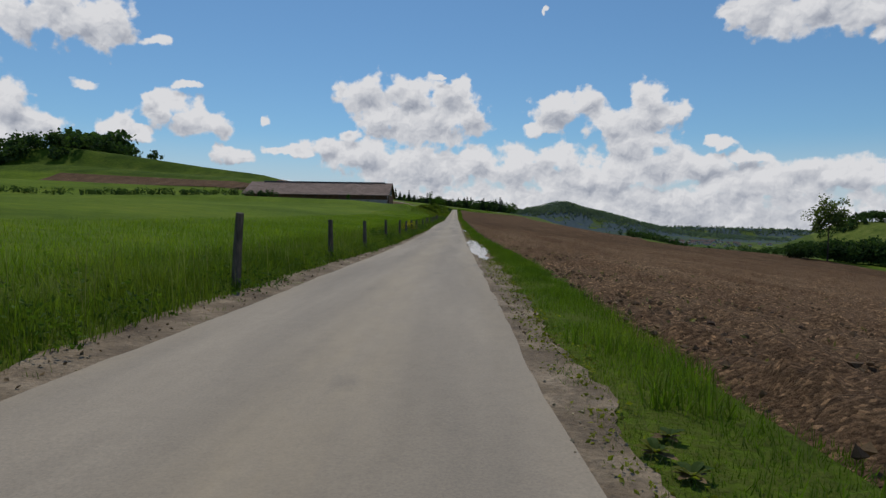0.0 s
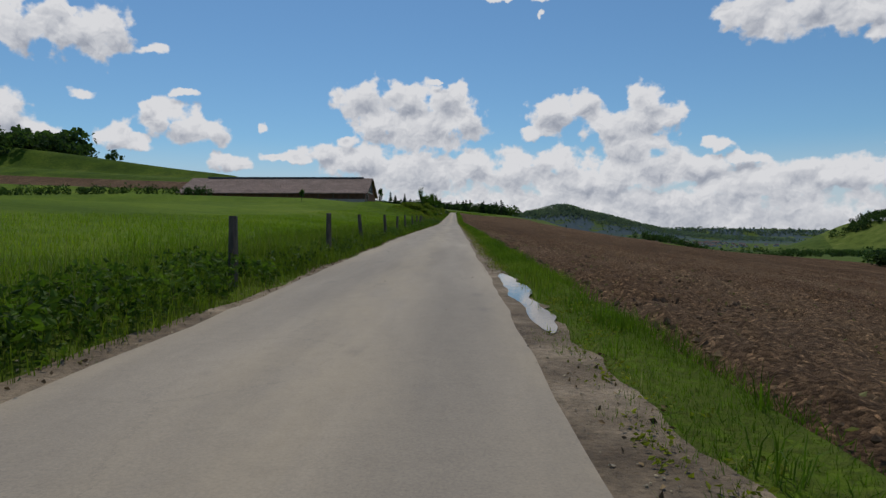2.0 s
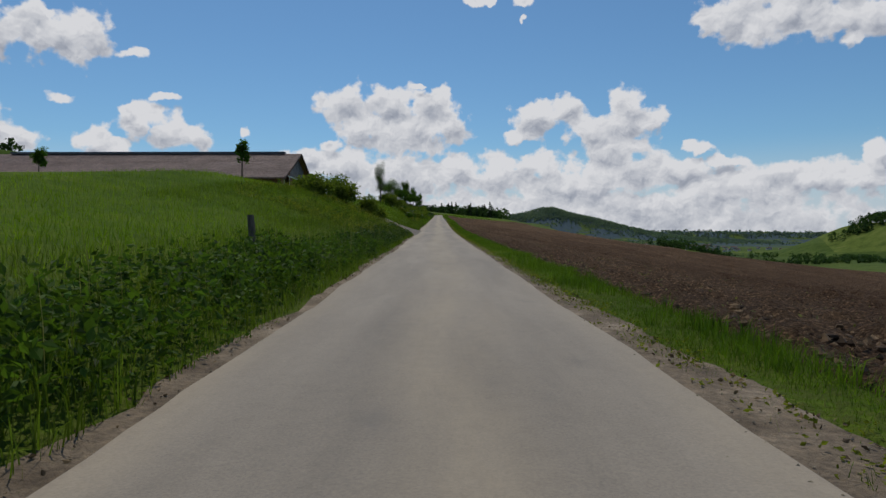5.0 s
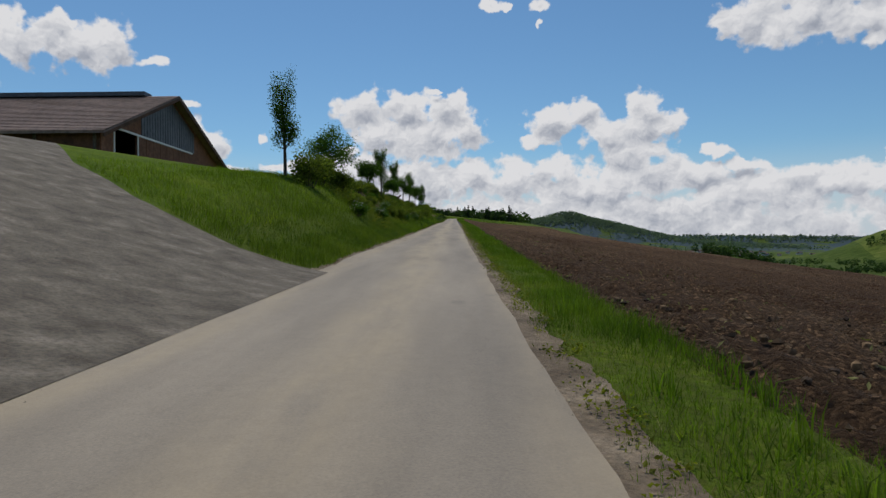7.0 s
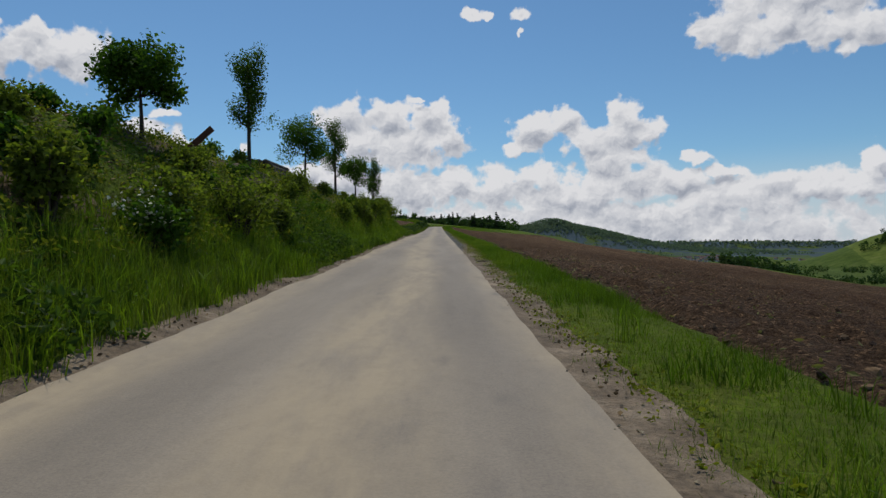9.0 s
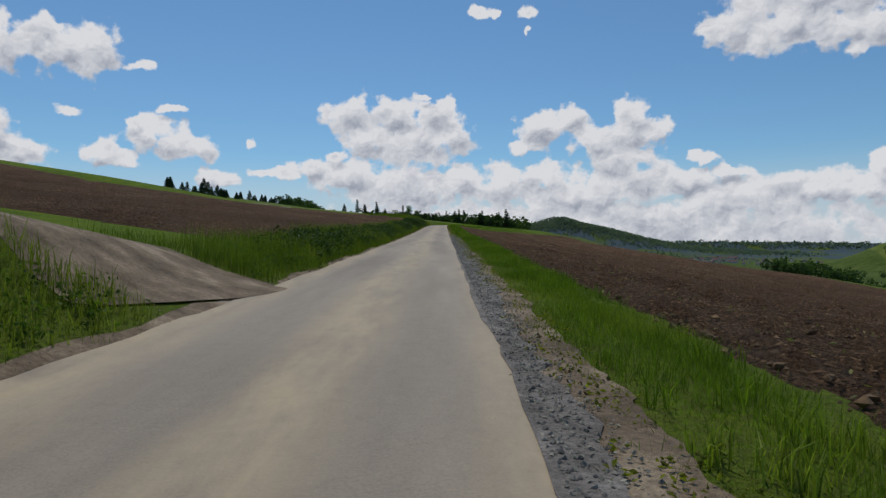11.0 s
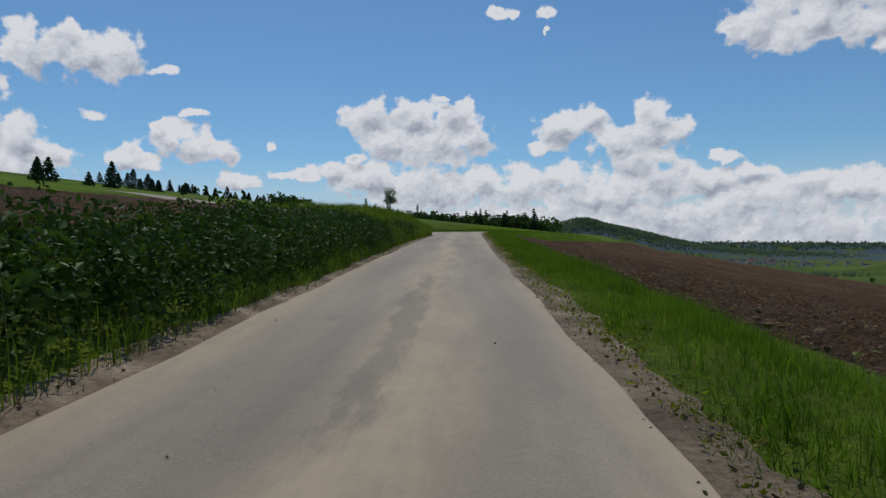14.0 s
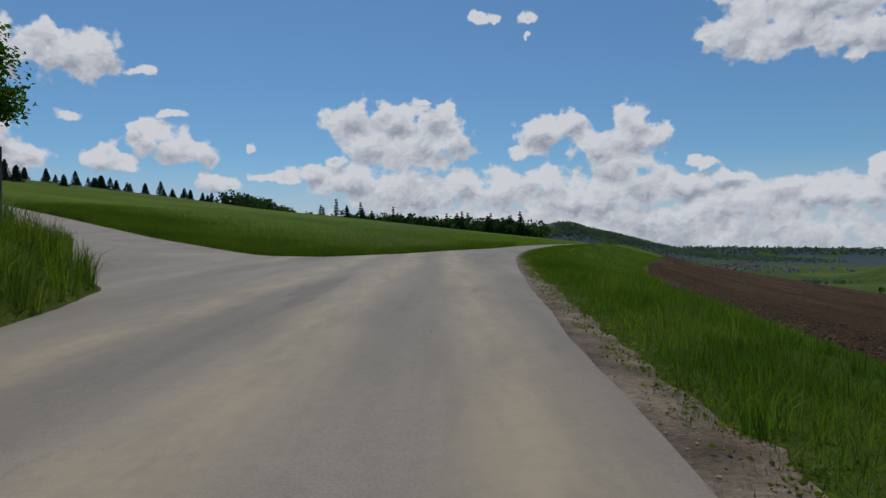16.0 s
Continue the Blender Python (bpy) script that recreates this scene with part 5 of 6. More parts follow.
STRAW = material("straw_stalks", ((0.3, (0.16, 0.16, 0.07)), (0.7, (0.26, 0.24, 0.11))), 0.8, 0.7, sheer=0.2, spread=0.3, spec=0.08)


def bank_growth():
    """Grass tufts and leafy weeds that cover most of the bank by the barn, and the knoll before it."""
    rng = np.random.default_rng(66)
    xy = no_lane(np.concatenate([strew(rng, 60000, -9.0, -3.2, 206, 304, 0.16), strew(rng, 26000, -10.5, -3.0, 160, 190, 0.16)]))
    xy = xy[(_patch(xy[:, 0] * 0.5, xy[:, 1] * 0.5) > 0.02) | (xy[:, 1] < 236) | (xy[:, 0] > -3.8)]
    blades("bank_grass", xy, 0.3 * (1 + _rise(xy[:, 0], xy[:, 1])), 0.006, BLADE, 67, "uneven tufts of grass on the bank", 0.5, True)
    for mat, seed, n, leaf, label in ((HERB, 68, 2600, 0.05, "dark leafy weeds over the bank"), (YOUNG, 69, 6000, 0.045, "yellow-green weeds over the bank")):
        rng = np.random.default_rng(seed)
        xy = no_lane(np.concatenate([strew(rng, n, -8.6, -3.0, 228, 306), strew(rng, n // 4, -9.5, -3.0, 165, 190)]))
        xy = xy[(_patch(xy[:, 0] * 0.5, xy[:, 1] * 0.5) > -0.06) | (xy[:, 0] > -3.8)]
        m = len(xy)
        h = rng.uniform(0.12, 0.5, m) * (1 + 0.6 * _patch(xy[:, 0], xy[:, 1]))
        t = rng.uniform(0.1, 1, (m, 13))
        c = np.stack([xy[:, :1] + rng.normal(0, 0.11, t.shape), xy[:, 1:] + rng.normal(0, 0.11, t.shape), land(xy[:, 0], xy[:, 1])[:, None] + h[:, None] * t], -1).reshape(-1, 3)
        tagged(new("weeds", leaf_mesh("weeds", c, leaf, mat, rng, 0.2, 1.7)), label, "weeds", kind="stuff")


HERB = material("weed_leaves", ((0.3, (0.04, 0.075, 0.014)), (0.6, (0.065, 0.112, 0.02)), (0.8, (0.11, 0.145, 0.035))), 0.9, 0.6, sheer=0.35, spread=0.5, spec=0.08)
YOUNG = material("young_leaves", ((0.3, (0.11, 0.125, 0.02)), (0.6, (0.17, 0.18, 0.032)), (0.8, (0.25, 0.22, 0.06))), 0.9, 0.6, sheer=0.4, spread=0.45, spec=0.08)
verge_left()
verge_right()
bank_growth()
meadow_grass()
bank_tufts()
seed_heads()
edge_tufts()


def nettles(y0, y1, depth, h, seed, thick=1.0, mat=None, label="dense dark green nettles beside the road"):
    rng = np.random.default_rng(seed)
    n = int((y1 - y0) * depth * 30 * thick)
    xy = strew(rng, n, -1.95 - depth, -1.98, y0, y1)
    edge = np.clip(np.minimum(xy[:, 1] - y0, y1 - xy[:, 1]) / 0.8, 0.25, 1)
    tall = h * rng.uniform(0.65, 1.1, n) * edge * np.clip(0.6 + (-1.9 - xy[:, 0]) / 0.5, 0.6, 1) * (1 + 0.5 * _patch(xy[:, 0], xy[:, 1]))
    t = rng.uniform(0.1, 1, (n, 20)) ** 0.75
    c = np.stack([xy[:, 0:1] + rng.normal(0, 0.07, t.shape), xy[:, 1:2] + rng.normal(0, 0.07, t.shape), land(xy[:, 0], xy[:, 1])[:, None] + tall[:, None] * t], -1).reshape(-1, 3)
    tagged(new("nettle_patch", leaf_mesh("nettle_patch", c, 0.05, mat or NETTLE, rng, 0.45, 1.9)), label, "nettles", kind="stuff")


for k, (y0, y1, depth, h) in enumerate(NETTLE_BEDS):
    if y0 > 350:
        nettles(y0, y1, depth, h, 500 + k, 1.5)
    else:
        nettles(y0, y1, depth, h, 500 + k, 0.6, HERB, "leafy green nettles among the roadside grass")
for k, (y0, y1, depth, h) in enumerate(((66, 84, 0.9, 0.36), (318, 359, 1.8, 0.62), (340, 360, 1.7, 0.6), (408, 428, 2.0, 0.62), (156, 186, 1.4, 0.4))):
    nettles(y0, y1, depth, h, 540 + k, 0.3)


def weeds():
    """Broad-leaved herbs low among the roadside grass."""
    rng = np.random.default_rng(640)
    n = 8000
    y = rng.uniform(-4, 470, n)
    x = LEFT_EDGE(y) - 0.22 - rng.gamma(1.6, 0.45, n)
    xy = no_lane(np.stack([x, y], 1))
    xy = xy[_patch(xy[:, 0] * 0.6, xy[:, 1] * 0.6) > -0.12]
    n = len(xy)
    h = rng.uniform(0.12, 0.4, n) * np.interp(xy[:, 1], (0, 150, 200, 320, 380), (1, 1, 0.8, 0.9, 1.5))
    t = rng.uniform(0.1, 1, (n, 14))
    c = np.stack([xy[:, :1] + rng.normal(0, 0.09, t.shape), xy[:, 1:] + rng.normal(0, 0.09, t.shape), land(xy[:, 0], xy[:, 1])[:, None] + h[:, None] * t], -1).reshape(-1, 3)
    tagged(new("weeds", leaf_mesh("weeds", c, 0.034, HERB, rng, 0.3, 1.8)), "leafy green weeds along the road edge", "weeds", kind="stuff")
    m = 5200
    y = rng.uniform(-4, 500, m)
    x = np.maximum(1.65 + SHOULDER(y) * rng.uniform(0.35, 1.1, m) + rng.normal(0.08, 0.1, m), 1.78)
    x = np.where(((y > 20) & (y < 40)) | ((y > 61) & (y < 68)), x + 0.45, x)
    t = rng.uniform(0.1, 1, (m, 9))
    c = np.stack([(x + bend(y))[:, None] + rng.normal(0, 0.05, t.shape), y[:, None] + rng.normal(0, 0.06, t.shape), land(x, y)[:, None] + 0.06 * t], -1).reshape(-1, 3)
    tagged(new("weeds", leaf_mesh("weeds", c, 0.022, YOUNG, rng, 0.1, 1.7)), "small green weeds along the road edge", "weeds", kind="stuff")


weeds()


# ---- conifers, woods and the far valley ----
def conifer(h, w, seed):
    rng = np.random.default_rng(seed)
    root = tagged(new("conifer"), "dark green spruce on the ridge", "conifer", "spruces along the ridge")
    bm = bmesh.new()
    limb(bm, [(0, 0, -0.4), (0, 0, h * 0.5), (0, 0, h * 0.98)], [0.03 * h, 0.018 * h, 0.004 * h], 6)
    part("trunk", bm, BARK, root)
    n = 520
    t = rng.uniform(0.05, 1, n) ** 1.15
    r = w / 2 * (1 - t) ** 0.6 * rng.uniform(0.3, 1.25, n) * (1 + 0.25 * np.sin(rng.uniform(0, 6.28) + 3 * t)) + 0.02 * w
    a = rng.uniform(0, 6.2832, n)
    tier = np.round(t * 9) / 9 * 0.5 + t * 0.5
    c = np.stack([np.cos(a) * r, np.sin(a) * r, h * (tier - 0.10 * r / w)], 1)
    part("crown", leaf_mesh("crown", c, 0.12 * w, NEEDLE, rng, 0.5, 2.0), None, root)
    return root


_r = np.random.default_rng(7)
_first = [conifer(6.5, 4.2, 700), conifer(6.0, 4.6, 701), conifer(7.2, 3.8, 702)]
_spots = [(-132 + _r.normal(0, 3), y) for y in (625, 640, 654, 662, 690, 699, 709, 733, 742, 756, 770, 788, 797, 806, 814, 826, 836, 845, 854, 862, 867, 880, 893)]
_spots += [(-134 + _r.normal(0, 4), 620 + 380 * _r.uniform()) for _ in range(30)]
for k, (x, y) in enumerate(_spots):
    o = _first[k % 3] if k < 3 else copy_thing(_first[k % 3], Matrix())
    o.location, o.scale, o.rotation_euler = (x, y, ground_at(x, y)), [_r.uniform(0.42, 0.75) * (1 if y < 680 else 1.3)] * 3, (0, 0, _r.uniform(0, 6.28))
for x, y, h in ((-98.9, 534.2, 5.6), (-94.8, 524.1, 4.4), (-97, 527.5, 4.8), (-92.6, 540.2, 3.4), (-93, 551.4, 6.2), (-95, 554, 4.6), (-101.4, 578.2, 5.4), (-98.7, 582.1, 5.2), (-97.2, 586, 4.0), (-97.5, 604.9, 3.2)):
    o = copy_thing(_first[int(y) % 3], Matrix())
    o.location, o.scale, o.rotation_euler = (x, y, ground_at(x, y)), [h / 6.5] * 3, (0, 0, y)
_tall = [conifer(22, 7, 710), conifer(20, 8, 711)]
for k in range(34):
    x, y = -140 + 220 * (k / 33) + _r.normal(0, 4), 1080 + _r.normal(0, 30) - 60 * (k / 33)
    o = _tall[k] if k < 2 else copy_thing(_tall[k % 2], Matrix())
    o.location, o.scale, o.rotation_euler = (x, y, ground_at(x, y)), [_r.uniform(0.6, 1.1)] * 3, (0, 0, _r.uniform(0, 6.28))


def woods(name, label, spots, h, mat, seed, per=46, leaf=1.3):
    """Far trees as clumps of leafage with uneven crowns; spots: x, y of each."""
    rng = np.random.default_rng(seed)
    n = len(spots)
    tall = h * rng.uniform(0.6, 1.15, n)
    base = np.array([ground_at(float(x), float(y)) for x, y in spots])
    d = rng.normal(size=(n, per, 3))
    d /= np.linalg.norm(d, axis=2, keepdims=True)
    d *= rng.uniform(0.55, 1.05, (n, per, 1))
    c = np.stack([spots[:, None, 0] + d[..., 0] * tall[:, None] * 0.42, spots[:, None, 1] + d[..., 1] * tall[:, None] * 0.42,
                  base[:, None] + tall[:, None] * (0.52 + 0.48 * d[..., 2])], -1).reshape(-1, 3)
    return tagged(new(name, leaf_mesh(name, c, leaf * h / 8, mat, rng, 0.1, 1.2)), label, "woods", kind="stuff")


def strip(rng, n, points, wide):
    p = np.array(points, float)
    t = rng.uniform(0, len(p) - 1, n)
    k = np.arange(len(p))
    return np.stack([np.interp(t, k, p[:, 0]), np.interp(t, k, p[:, 1])], 1) + rng.normal(0, wide, (n, 2))


AIRY = material("airy_leaves", ((0.3, (0.06, 0.085, 0.03)), (0.7, (0.10, 0.13, 0.05))), 0.1, 0.7, sheer=0.45, spread=0.4)
_r = np.random.default_rng(8)
woods("hill_wood", "dark broadleaved wood on the hill", strip(_r, 60, ((-268, 496), (-285, 488), (-302, 480)), 6), 21, WOODS, 801)
woods("hill_wood", "dark broadleaved wood below the hill", strip(_r, 260, ((-240, 470), (-270, 445), (-300, 425), (-330, 390), (-340, 350), (-400, 330)), 11), 12, WOODS, 802)
woods("hedge", "dark hedge across the meadow", strip(_r, 150, ((-58, 206), (-80, 204), (-110, 205), (-150, 206), (-190, 204)), 0.9), 2.6, WOODS, 803, 40, 1.2)
woods("hedge", "dark hedge below the ploughed slope", strip(_r, 60, ((-30, 222), (-60, 228), (-82, 232)), 1.0), 1.1, WOODS, 804, 40, 1.2)
woods("ridge_wood", "dark mixed wood along the ridge ahead", strip(_r, 300, ((-150, 1110), (-60, 1100), (20, 1070), (86, 1035)), 14), 17, WOODS, 805)
woods("ridge_wood", "broadleaved copse on the ridge", strip(_r, 80, ((-128, 830), (-134, 905), (-138, 1010)), 6), 11, WOODS, 806)
woods("valley_hedge", "dark hedge below the ploughed field", strip(_r, 110, ((165, 300), (190, 285), (230, 300), (300, 330)), 6), 7, WOODS, 807)
woods("valley_hedge", "dark hedge and trees in the valley", strip(_r, 150, ((170, 620), (200, 640), (236, 665), (330, 720), (470, 800)), 7), 8, WOODS, 808)
woods("valley_hedge", "dark hedge and trees in the valley", strip(_r, 120, ((420, 1000), (560, 980), (640, 1100), (760, 1060)), 12), 9, WOODS, 809)
woods("valley_hedge", "dark trees along the valley floor", strip(_r, 160, ((300, 1250), (420, 1400), (560, 1500), (760, 1650)), 18), 10, HAZY_WOODS, 810)
woods("hilltop_wood", "dark wood on the round hilltop", strip(_r, 330, ((930, 1560), (990, 1540), (1050, 1560), (1120, 1600)), 24), 15, WOODS, 811)
woods("far_wood", "hazy dark forest on the distant hill", strip(_r, 1700, ((150, 3330), (380, 3300), (572, 3290), (700, 3300), (860, 3330)), 62), 13, HAZY_WOODS, 812, 20, 2.4)
woods("far_wood", "hazy dark forest on the distant slope", strip(_r, 1500, ((760, 3200), (1000, 3250), (1300, 3350), (1700, 3500)), 110), 13, HAZY_WOODS, 813, 18, 2.4)
woods("far_wood", "distant forest along the skyline", strip(_r, 1100, ((400, 4560), (1100, 4560), (1900, 4550), (2900, 4540)), 60), 15, HAZY_WOODS, 814, 14, 3.4)
woods("valley_wood", "wooded valley side below the distant hill", strip(_r, 420, ((160, 2300), (330, 2500), (520, 2600), (820, 2800)), 90), 16, HAZY_WOODS, 815, 24, 1.8)

plant_tree("field_tree", "large airy broadleaved tree beyond the field", 150, 256, 25, 15, "round", AIRY, 820, 0.6, 46, 0.075)
shrub(160, 262, 9, 14, 821, WOODS, "large bushy thicket beyond the field", "thicket", 16, 360, 0.8)
shrub(172, 258, 10, 15, 822, WOODS, "large bushy thicket beyond the field", "thicket", 16, 360, 0.8)
shrub(141, 258, 6, 11, 823, WOODS, "large bushy thicket beyond the field", "thicket", 14, 320, 0.7)

RED_ROOF = material("red_roof", ((0.3, (0.12, 0.075, 0.065)), (0.7, (0.17, 0.11, 0.095))), 0.1, 0.85)
PLASTER = material("pale_plaster", ((0.3, (0.36, 0.37, 0.38)), (0.7, (0.52, 0.52, 0.52))), 0.1, 0.9)


def house(w, l, h):
    root = tagged(new("house"), "small pale house with red roof in the valley", "house", "houses of the valley town")
    bm = bmesh.new()
    box(bm, -l / 2, l / 2, -w / 2, w / 2, -3, h)
    part("wall", bm, PLASTER, root)
    bm = bmesh.new()
    prism(bm, [(-w / 2 - 0.5, h - 0.1), (w / 2 + 0.5, h - 0.1), (0, h + w * 0.42)], -l / 2 - 0.5, l / 2 + 0.5)
    part("roof", bm, RED_ROOF, root)
    for side in (-1, 1):
        for k in range(3):
            bm = bmesh.new()
            x = -l / 2 + l * (k + 0.5) / 3
            box(bm, x - 0.6, x + 0.6, side * w / 2 - 0.04, side * w / 2 + 0.04, h * 0.45, h * 0.45 + 1.5)
            part("window", bm, DARK, root)
    return root


_homes = [house(9, 12, 6), house(11, 16, 7), house(16, 34, 7)]
_r = np.random.default_rng(9)
for k in range(124):
    x, y = (_r.normal(850, 120), _r.normal(2320, 150)) if k < 100 else (_r.normal(330, 90), _r.normal(1750, 160))
    o = _homes[k] if k < 3 else copy_thing(_homes[k % 2 if k % 9 else 2], Matrix())
    o.location, o.rotation_euler, o.scale = (x, y, ground_at(x, y)), (0, 0, _r.uniform(0, 3.14)), [_r.uniform(0.6, 0.85)] * 3


# ---- small loose things on the ground ----
def lumps_mesh(name, xyz, size, mat, seed, flat=0.7):
    """Rough stones or clods: bent eight-faced lumps."""
    rng = np.random.default_rng(seed)
    n = len(xyz)
    dirs = np.array([(1, 0, 0), (0, 1, 0), (-1, 0, 0), (0, -1, 0), (0, 0, 1), (0, 0, -0.6)])
    s = (size * rng.uniform(0.45, 1.5, n) ** 1.5)[:, None, None]
    v = xyz[:, None] + dirs * rng.uniform(0.6, 1.3, (n, 6, 1)) * s * np.array((1, 1, flat)) + rng.normal(0, 0.15, (n, 6, 3)) * s
    i = np.arange(n)[:, None] * 6
    f = np.concatenate([i + np.array([t]) for t in ((0, 1, 4), (1, 2, 4), (2, 3, 4), (3, 0, 4), (1, 0, 5), (2, 1, 5), (3, 2, 5), (0, 3, 5))], 0)
    return mesh_of(name, v.reshape(-1, 3), f, mat)


def on_land(xy, lift):
    return np.stack([xy[:, 0] + bend(xy[:, 1]), xy[:, 1], land(xy[:, 0], xy[:, 1]) + lift], 1)


rng = np.random.default_rng(33)
xy = strew(rng, 55000, 2.9, 8, 0, 470)
xy = xy[(rng.uniform(0, 1, len(xy)) < np.clip(1.2 - (xy[:, 0] - 3) / 8, 0.2, 1)) & (xy[:, 0] > FIELD_EDGE(xy[:, 1]) + 0.1)]
CLOD = material("clods", ((0.3, (0.075, 0.045, 0.027)), (0.7, (0.2, 0.13, 0.082))), 2.0, 0.95, 0.6, 30, fine=15, spread=0.6)
tagged(new("clods", lumps_mesh("clods", on_land(xy, 0.055), 0.019 * rng.uniform(0.5, 2.1, len(xy)), CLOD, 34, 0.9)), "loose brown clods of ploughed earth", "clods", kind="stuff")
PEBBLE = material("pebbles", ((0.3, (0.19, 0.155, 0.112)), (0.7, (0.38, 0.325, 0.25))), 3.0, 0.85, spread=0.4)
xy = strew(rng, 46000, 1.66, 2.36, 272, 357)
xy = xy[xy[:, 0] < 1.68 + GRAVEL_WIDE(xy[:, 1]) * rng.uniform(0.3, 1.4, len(xy))]
CHIPPING = material("stone_chippings", ((0.3, (0.13, 0.125, 0.122)), (0.7, (0.28, 0.27, 0.26))), 3.0, 0.8, spread=0.6)
tagged(new("gravel_stones", lumps_mesh("gravel_stones", on_land(xy, 0.03), 0.011, CHIPPING, 35)), "loose grey gravel stones", "gravel", kind="stuff")
xy = np.concatenate([strew(rng, 17000, 1.62, 2.3, 0, 470), strew(rng, 6000, -2.3, -1.6, 0, 440), strew(rng, 900, -1.6, 1.6, 0, 470), strew(rng, 1200, -6, -1.5, 190, 205)])
k = (xy[:, 0] < 1.7 + SHOULDER(xy[:, 1]) + _rag(0 * xy[:, 1], xy[:, 1])) & (xy[:, 0] > -6.1)
xy = no_puddle(xy[k])
tagged(new("pebbles", lumps_mesh("pebbles", on_land(xy, 0.022), 0.0075, PEBBLE, 36)), "small loose stones on the road", "stones", kind="stuff")


# ---- things left on the bank and the road edge ----
LITTER = material("dead_leaves", ((0.3, (0.075, 0.048, 0.028)), (0.7, (0.24, 0.165, 0.09))), 3.0, 0.9, spread=0.6)


def dock(x, y, size, seed):
    """Broad-leaved rosette with a few withered leaves lying round it."""
    rng = np.random.default_rng(seed)
    root = tagged(new("dock_plant"), "broad-leaved plant with withered leaves at the grass edge", "plant", "broad-leaved plants at the road edge")
    for k in range(13):
        dry = k > 7
        a, l = k * 2.4 + rng.uniform(-0.3, 0.3), size * rng.uniform(0.6, 1.1)
        rise = 0.05 if dry else rng.uniform(0.35, 0.85)
        bm = bmesh.new()
        rows = []
        for q in np.linspace(0, 1, 6):
            out, up = l * q * (1 - 0.25 * rise * q), l * rise * q * (1.25 - 0.75 * q) + 0.015
            w = l * 0.2 * math.sin(math.pi * min(q * 0.92 + 0.06, 1)) + 0.003
            c, sn = math.cos(a), math.sin(a)
            rows.append([bm.verts.new((c * out - sn * w * e, sn * out + c * w * e, up + 0.25 * w * abs(e))) for e in (-1, 0, 1)])
        for p, q in zip(rows, rows[1:]):
            for j in (0, 1):
                bm.faces.new((p[j], p[j + 1], q[j + 1], q[j]))
        part("leaf", bm, LITTER if dry else (HERB if k % 3 == 0 else YOUNG), root, "withered brown leaf" if dry else "")
    root.location = (x, y, ground_at(x, y) + 0.01)


def log_pile(x, y):
    """Old trunks stacked along the top of the bank."""
    rng = np.random.default_rng(77)
    root = tagged(new("log_pile"), "stack of old brown logs on top of the bank", "log pile")
    z = 0.0
    for row, count in enumerate((5, 4, 3)):
        for k in range(count):
            bm = bmesh.new()
            r = 0.13 + rng.uniform(-0.02, 0.03)
            dx, a, b = (k - (count - 1) / 2) * 0.29, -2.0 + rng.normal(0, 0.15), 2.0 + rng.normal(0, 0.15)
            limb(bm, [(dx, a, z + 0.13), (dx + rng.normal(0, 0.02), 0, z + 0.13), (dx, b, z + 0.13)], [r, r * 0.95, r * 0.85], 9)
            part("log", bm, BARK, root)
        z += 0.24
    root.location, root.rotation_euler = (x, y, ground_at(x, y) - 0.02), (math.atan2(ground_at(x, y + 2) - ground_at(x, y - 2), 4), 0, 0)


def railing(x, y):
    root = tagged(new("railing"), "thin grey metal railing on top of the bank", "railing", "")
    for k in range(4):
        bm = bmesh.new()
        limb(bm, [(0, k * 1.1, -0.3), (0, k * 1.1, 0.4), (0, k * 1.1, 0.92)], [0.022, 0.022, 0.022], 8)
        part("post", bm, STEEL, root)
    for z in (0.3, 0.6, 0.92):
        bm = bmesh.new()
        limb(bm, [(0, -0.05, z), (0, 1.6, z), (0, 3.35, z)], [0.018, 0.018, 0.018], 8)
        part("rail", bm, STEEL, root)
    root.location, root.rotation_euler = (x, y, ground_at(x, y)), (0, 0, -0.5)


STEEL = material("galvanised_steel", ((0.3, (0.42, 0.43, 0.44)), (0.7, (0.55, 0.56, 0.57))), 6.0, 0.45, metal=0.6)
log_pile(-7.0, 277.0)
for k, (x, y, size) in enumerate(((2.03, 3.05, 0.12), (2.1, 2.78, 0.11), (2.17, 3.3, 0.1), (2.2, 85.35, 0.13), (2.5, 391.4, 0.14), (2.55, 392.1, 0.12))):
    dock(x, y, size, 900 + k)
railing(-9.6, 298.5)
bm = bmesh.new()
box(bm, -0.08, 0.08, -0.02, 0.02, -0.3, 1.05)
me = bpy.data.meshes.new("plank")
bm.to_mesh(me)
bm.free()
me.materials.append(TIMBER)
ob = tagged(new("plank", me), "old wooden plank leaning on the bank", "plank")
ob.location, ob.rotation_euler = (-5.9, 264.0, ground_at(-5.9, 264.0)), (0.15, 0.85, 0.2)
bm = bmesh.new()
limb(bm, [(-0.14, 0, 0.012), (0, 0.02, 0.022), (0.13, -0.02, 0.014)], [0.013, 0.017, 0.009], 7)
limb(bm, [(0, 0.02, 0.022), (0.03, 0.07, 0.03), (0.05, 0.11, 0.025)], [0.01, 0.008, 0.004], 6)
me = bpy.data.meshes.new("stick")
bm.to_mesh(me)
bm.free()
me.materials.append(BARK)
ob = tagged(new("stick", me), "short broken stick lying on the grit", "stick")
ob.location = (1.98, 265.2, ground_at(1.98, 265.2) + 0.016)

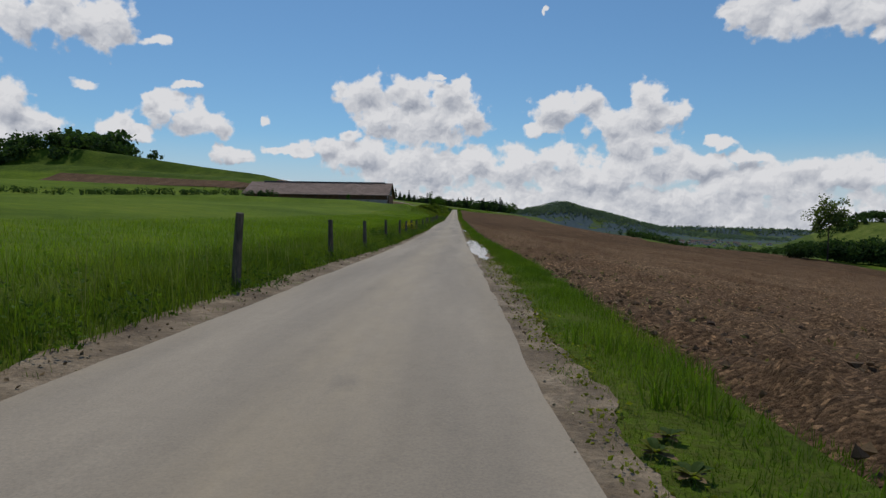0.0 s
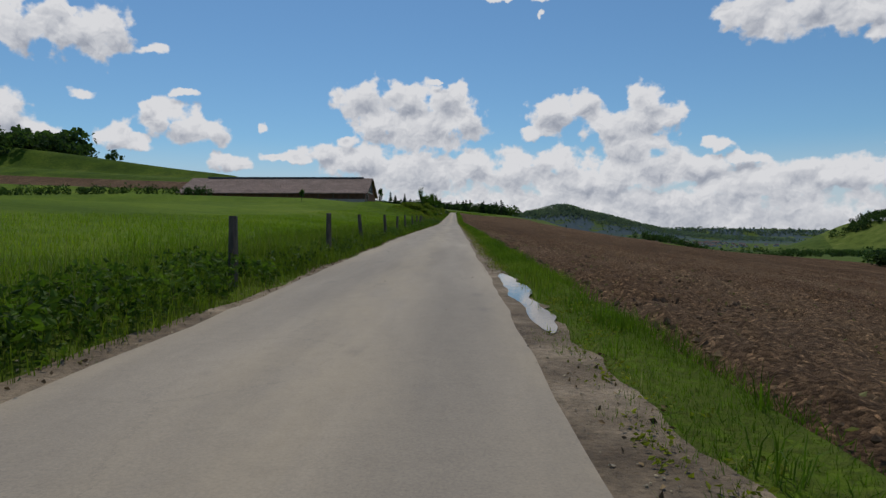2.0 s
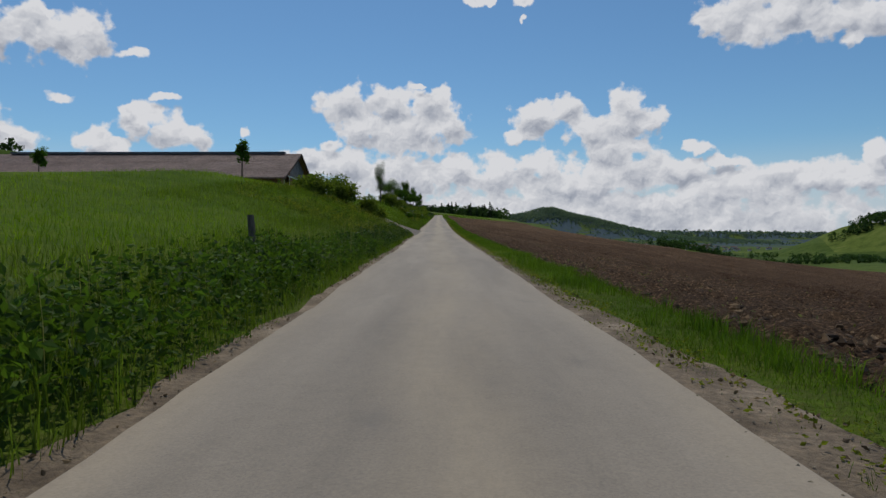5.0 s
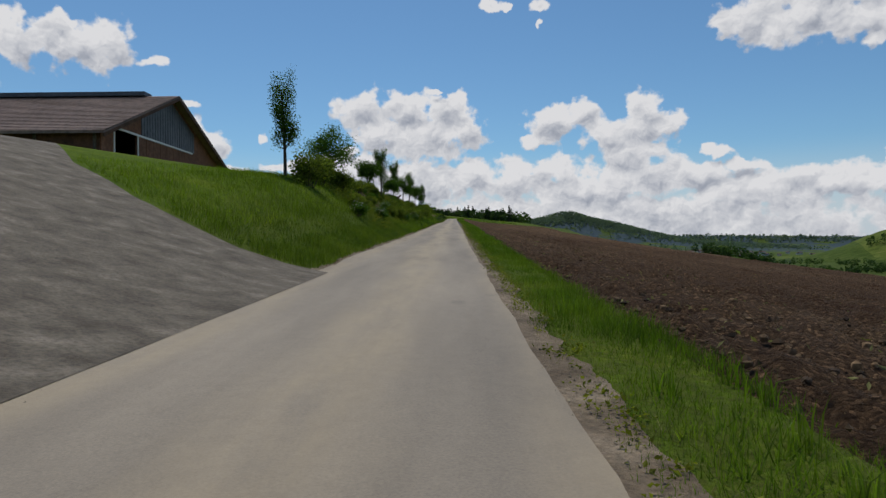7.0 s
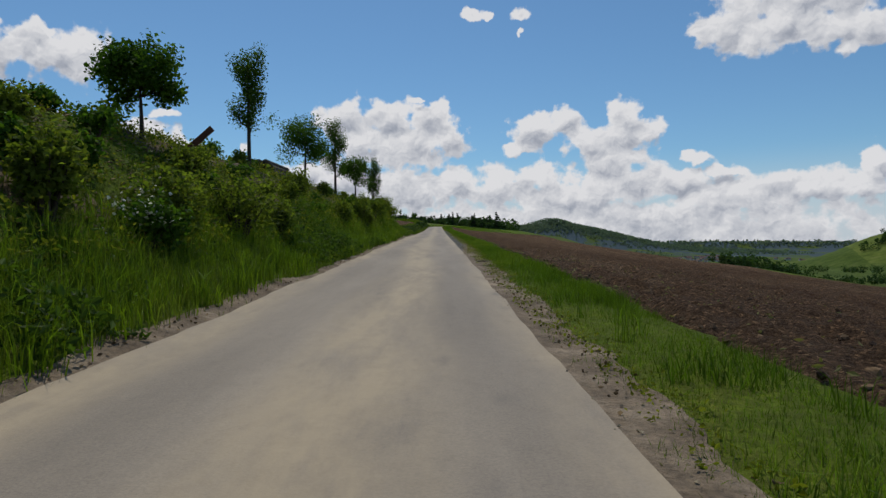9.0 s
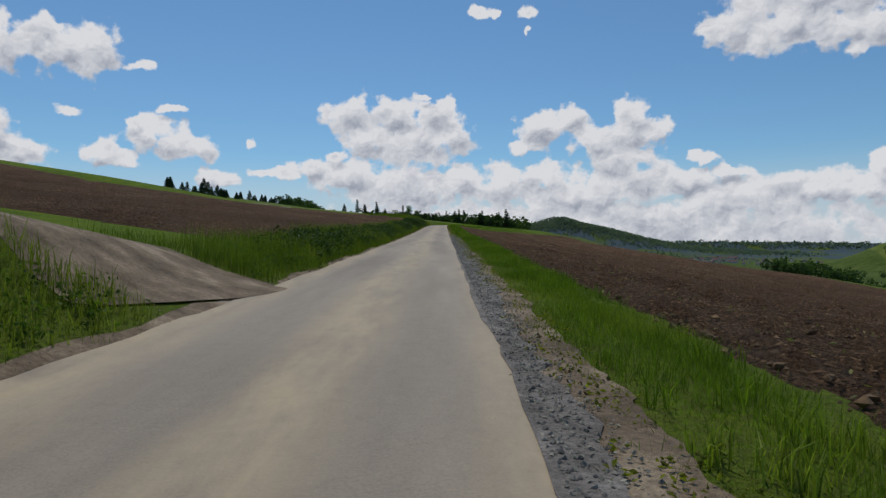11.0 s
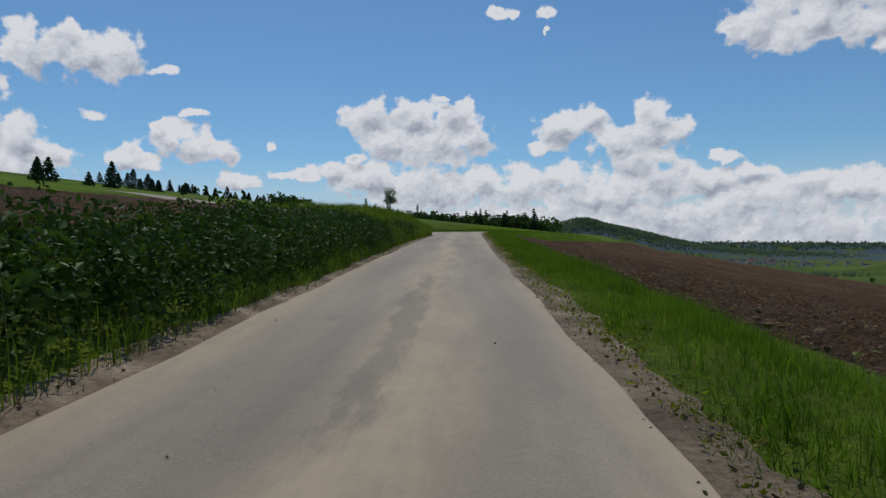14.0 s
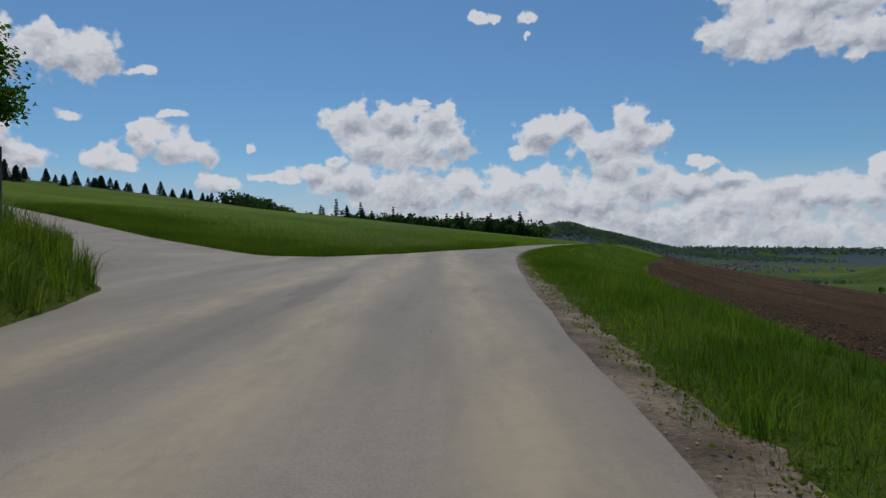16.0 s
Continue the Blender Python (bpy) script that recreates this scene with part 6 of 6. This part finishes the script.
rng = np.random.default_rng(38)
xy = np.concatenate([strew(rng, 110, -0.9, 1.4, 27, 44), strew(rng, 60, -1.3, 1.4, 60, 130), strew(rng, 90, -1.3, 1.4, 340, 470)])
tagged(new("crumbs", lumps_mesh("crumbs", on_land(xy, 0.042), 0.009, CLOD, 39)), "brown crumbs of earth dropped on the road", "earth crumbs", kind="stuff")


def big_clods(xy, size, seed):
    """Rounder lumps of earth, each an uneven twenty-faced body half sunk in the field."""
    rng = np.random.default_rng(seed)
    bm = bmesh.new()
    bmesh.ops.create_icosphere(bm, subdivisions=1, radius=1.0)
    bm.verts.ensure_lookup_table()
    dirs = np.array([tuple(v.co) for v in bm.verts])
    faces = np.array([[v.index for v in f.verts] for f in bm.faces])
    bm.free()
    n, k = len(xy), len(dirs)
    s = (size * rng.uniform(0.5, 1.3, n))[:, None, None]
    at = on_land(xy, 0.07)
    v = at[:, None] + dirs * rng.uniform(0.6, 1.25, (n, k, 1)) * s * rng.uniform(0.7, 1.3, (n, 1, 3)) * np.array((1, 1, 0.75))
    f = (np.arange(n)[:, None, None] * k + faces[None]).reshape(-1, 3)
    return mesh_of("clods", v.reshape(-1, 3), f, CLOD)


rng = np.random.default_rng(45)
y = rng.uniform(-4, 470, 16000)
right = rng.uniform(size=len(y)) < 0.65
x = np.where(right, 1.7 + SHOULDER(y) * rng.uniform(0.1, 1.15, len(y)), LEFT_EDGE(y) - LEFT_SHOULDER(y) * rng.uniform(0.15, 1.3, len(y)))
xy = no_lane(no_puddle(np.stack([x, y], 1)))
xy = xy[_patch(xy[:, 0] * 2, xy[:, 1] * 0.7) > -0.1]
tagged(new("dead_leaves", leaf_mesh("dead_leaves", on_land(xy, 0.026), 0.026, LITTER, rng, 0.0, 1.5)), "dry brown leaves and stalks on the grit", "dead leaves", kind="stuff")
rng = np.random.default_rng(43)
xy = strew(rng, 9000, -7.3, -3.5, 238.5, 299.5)
CHIP = material("bark_chips", ((0.3, (0.10, 0.068, 0.036)), (0.7, (0.26, 0.195, 0.115))), 2.0, 0.95, spread=0.5)
tagged(new("bark_chips", lumps_mesh("bark_chips", on_land(xy, 0.06), 0.034, CHIP, 44, 0.4)), "loose brown bark chips over the bank", "bark chips", kind="stuff")
rng = np.random.default_rng(41)
xy = np.stack([3.0 + rng.gamma(1.6, 3.0, 11000), rng.uniform(0, 470, 11000)], 1)
xy = xy[xy[:, 0] > FIELD_EDGE(xy[:, 1]) + 0.25]
tagged(new("clods", big_clods(xy, 0.05, 42)), "larger brown clods of turned earth", "clods", kind="stuff")
rng = np.random.default_rng(47)
xy = np.stack([2.9 + rng.gamma(1.5, 2.6, 9000), rng.uniform(0, 470, 9000)], 1)
xy = xy[xy[:, 0] > FIELD_EDGE(xy[:, 1]) + 0.05]
tagged(new("stubble", leaf_mesh("stubble", on_land(xy, 0.11), 0.032, STRAW, rng, 0.0, 2.6)), "pale bits of straw on the ploughed earth", "stubble", kind="stuff")
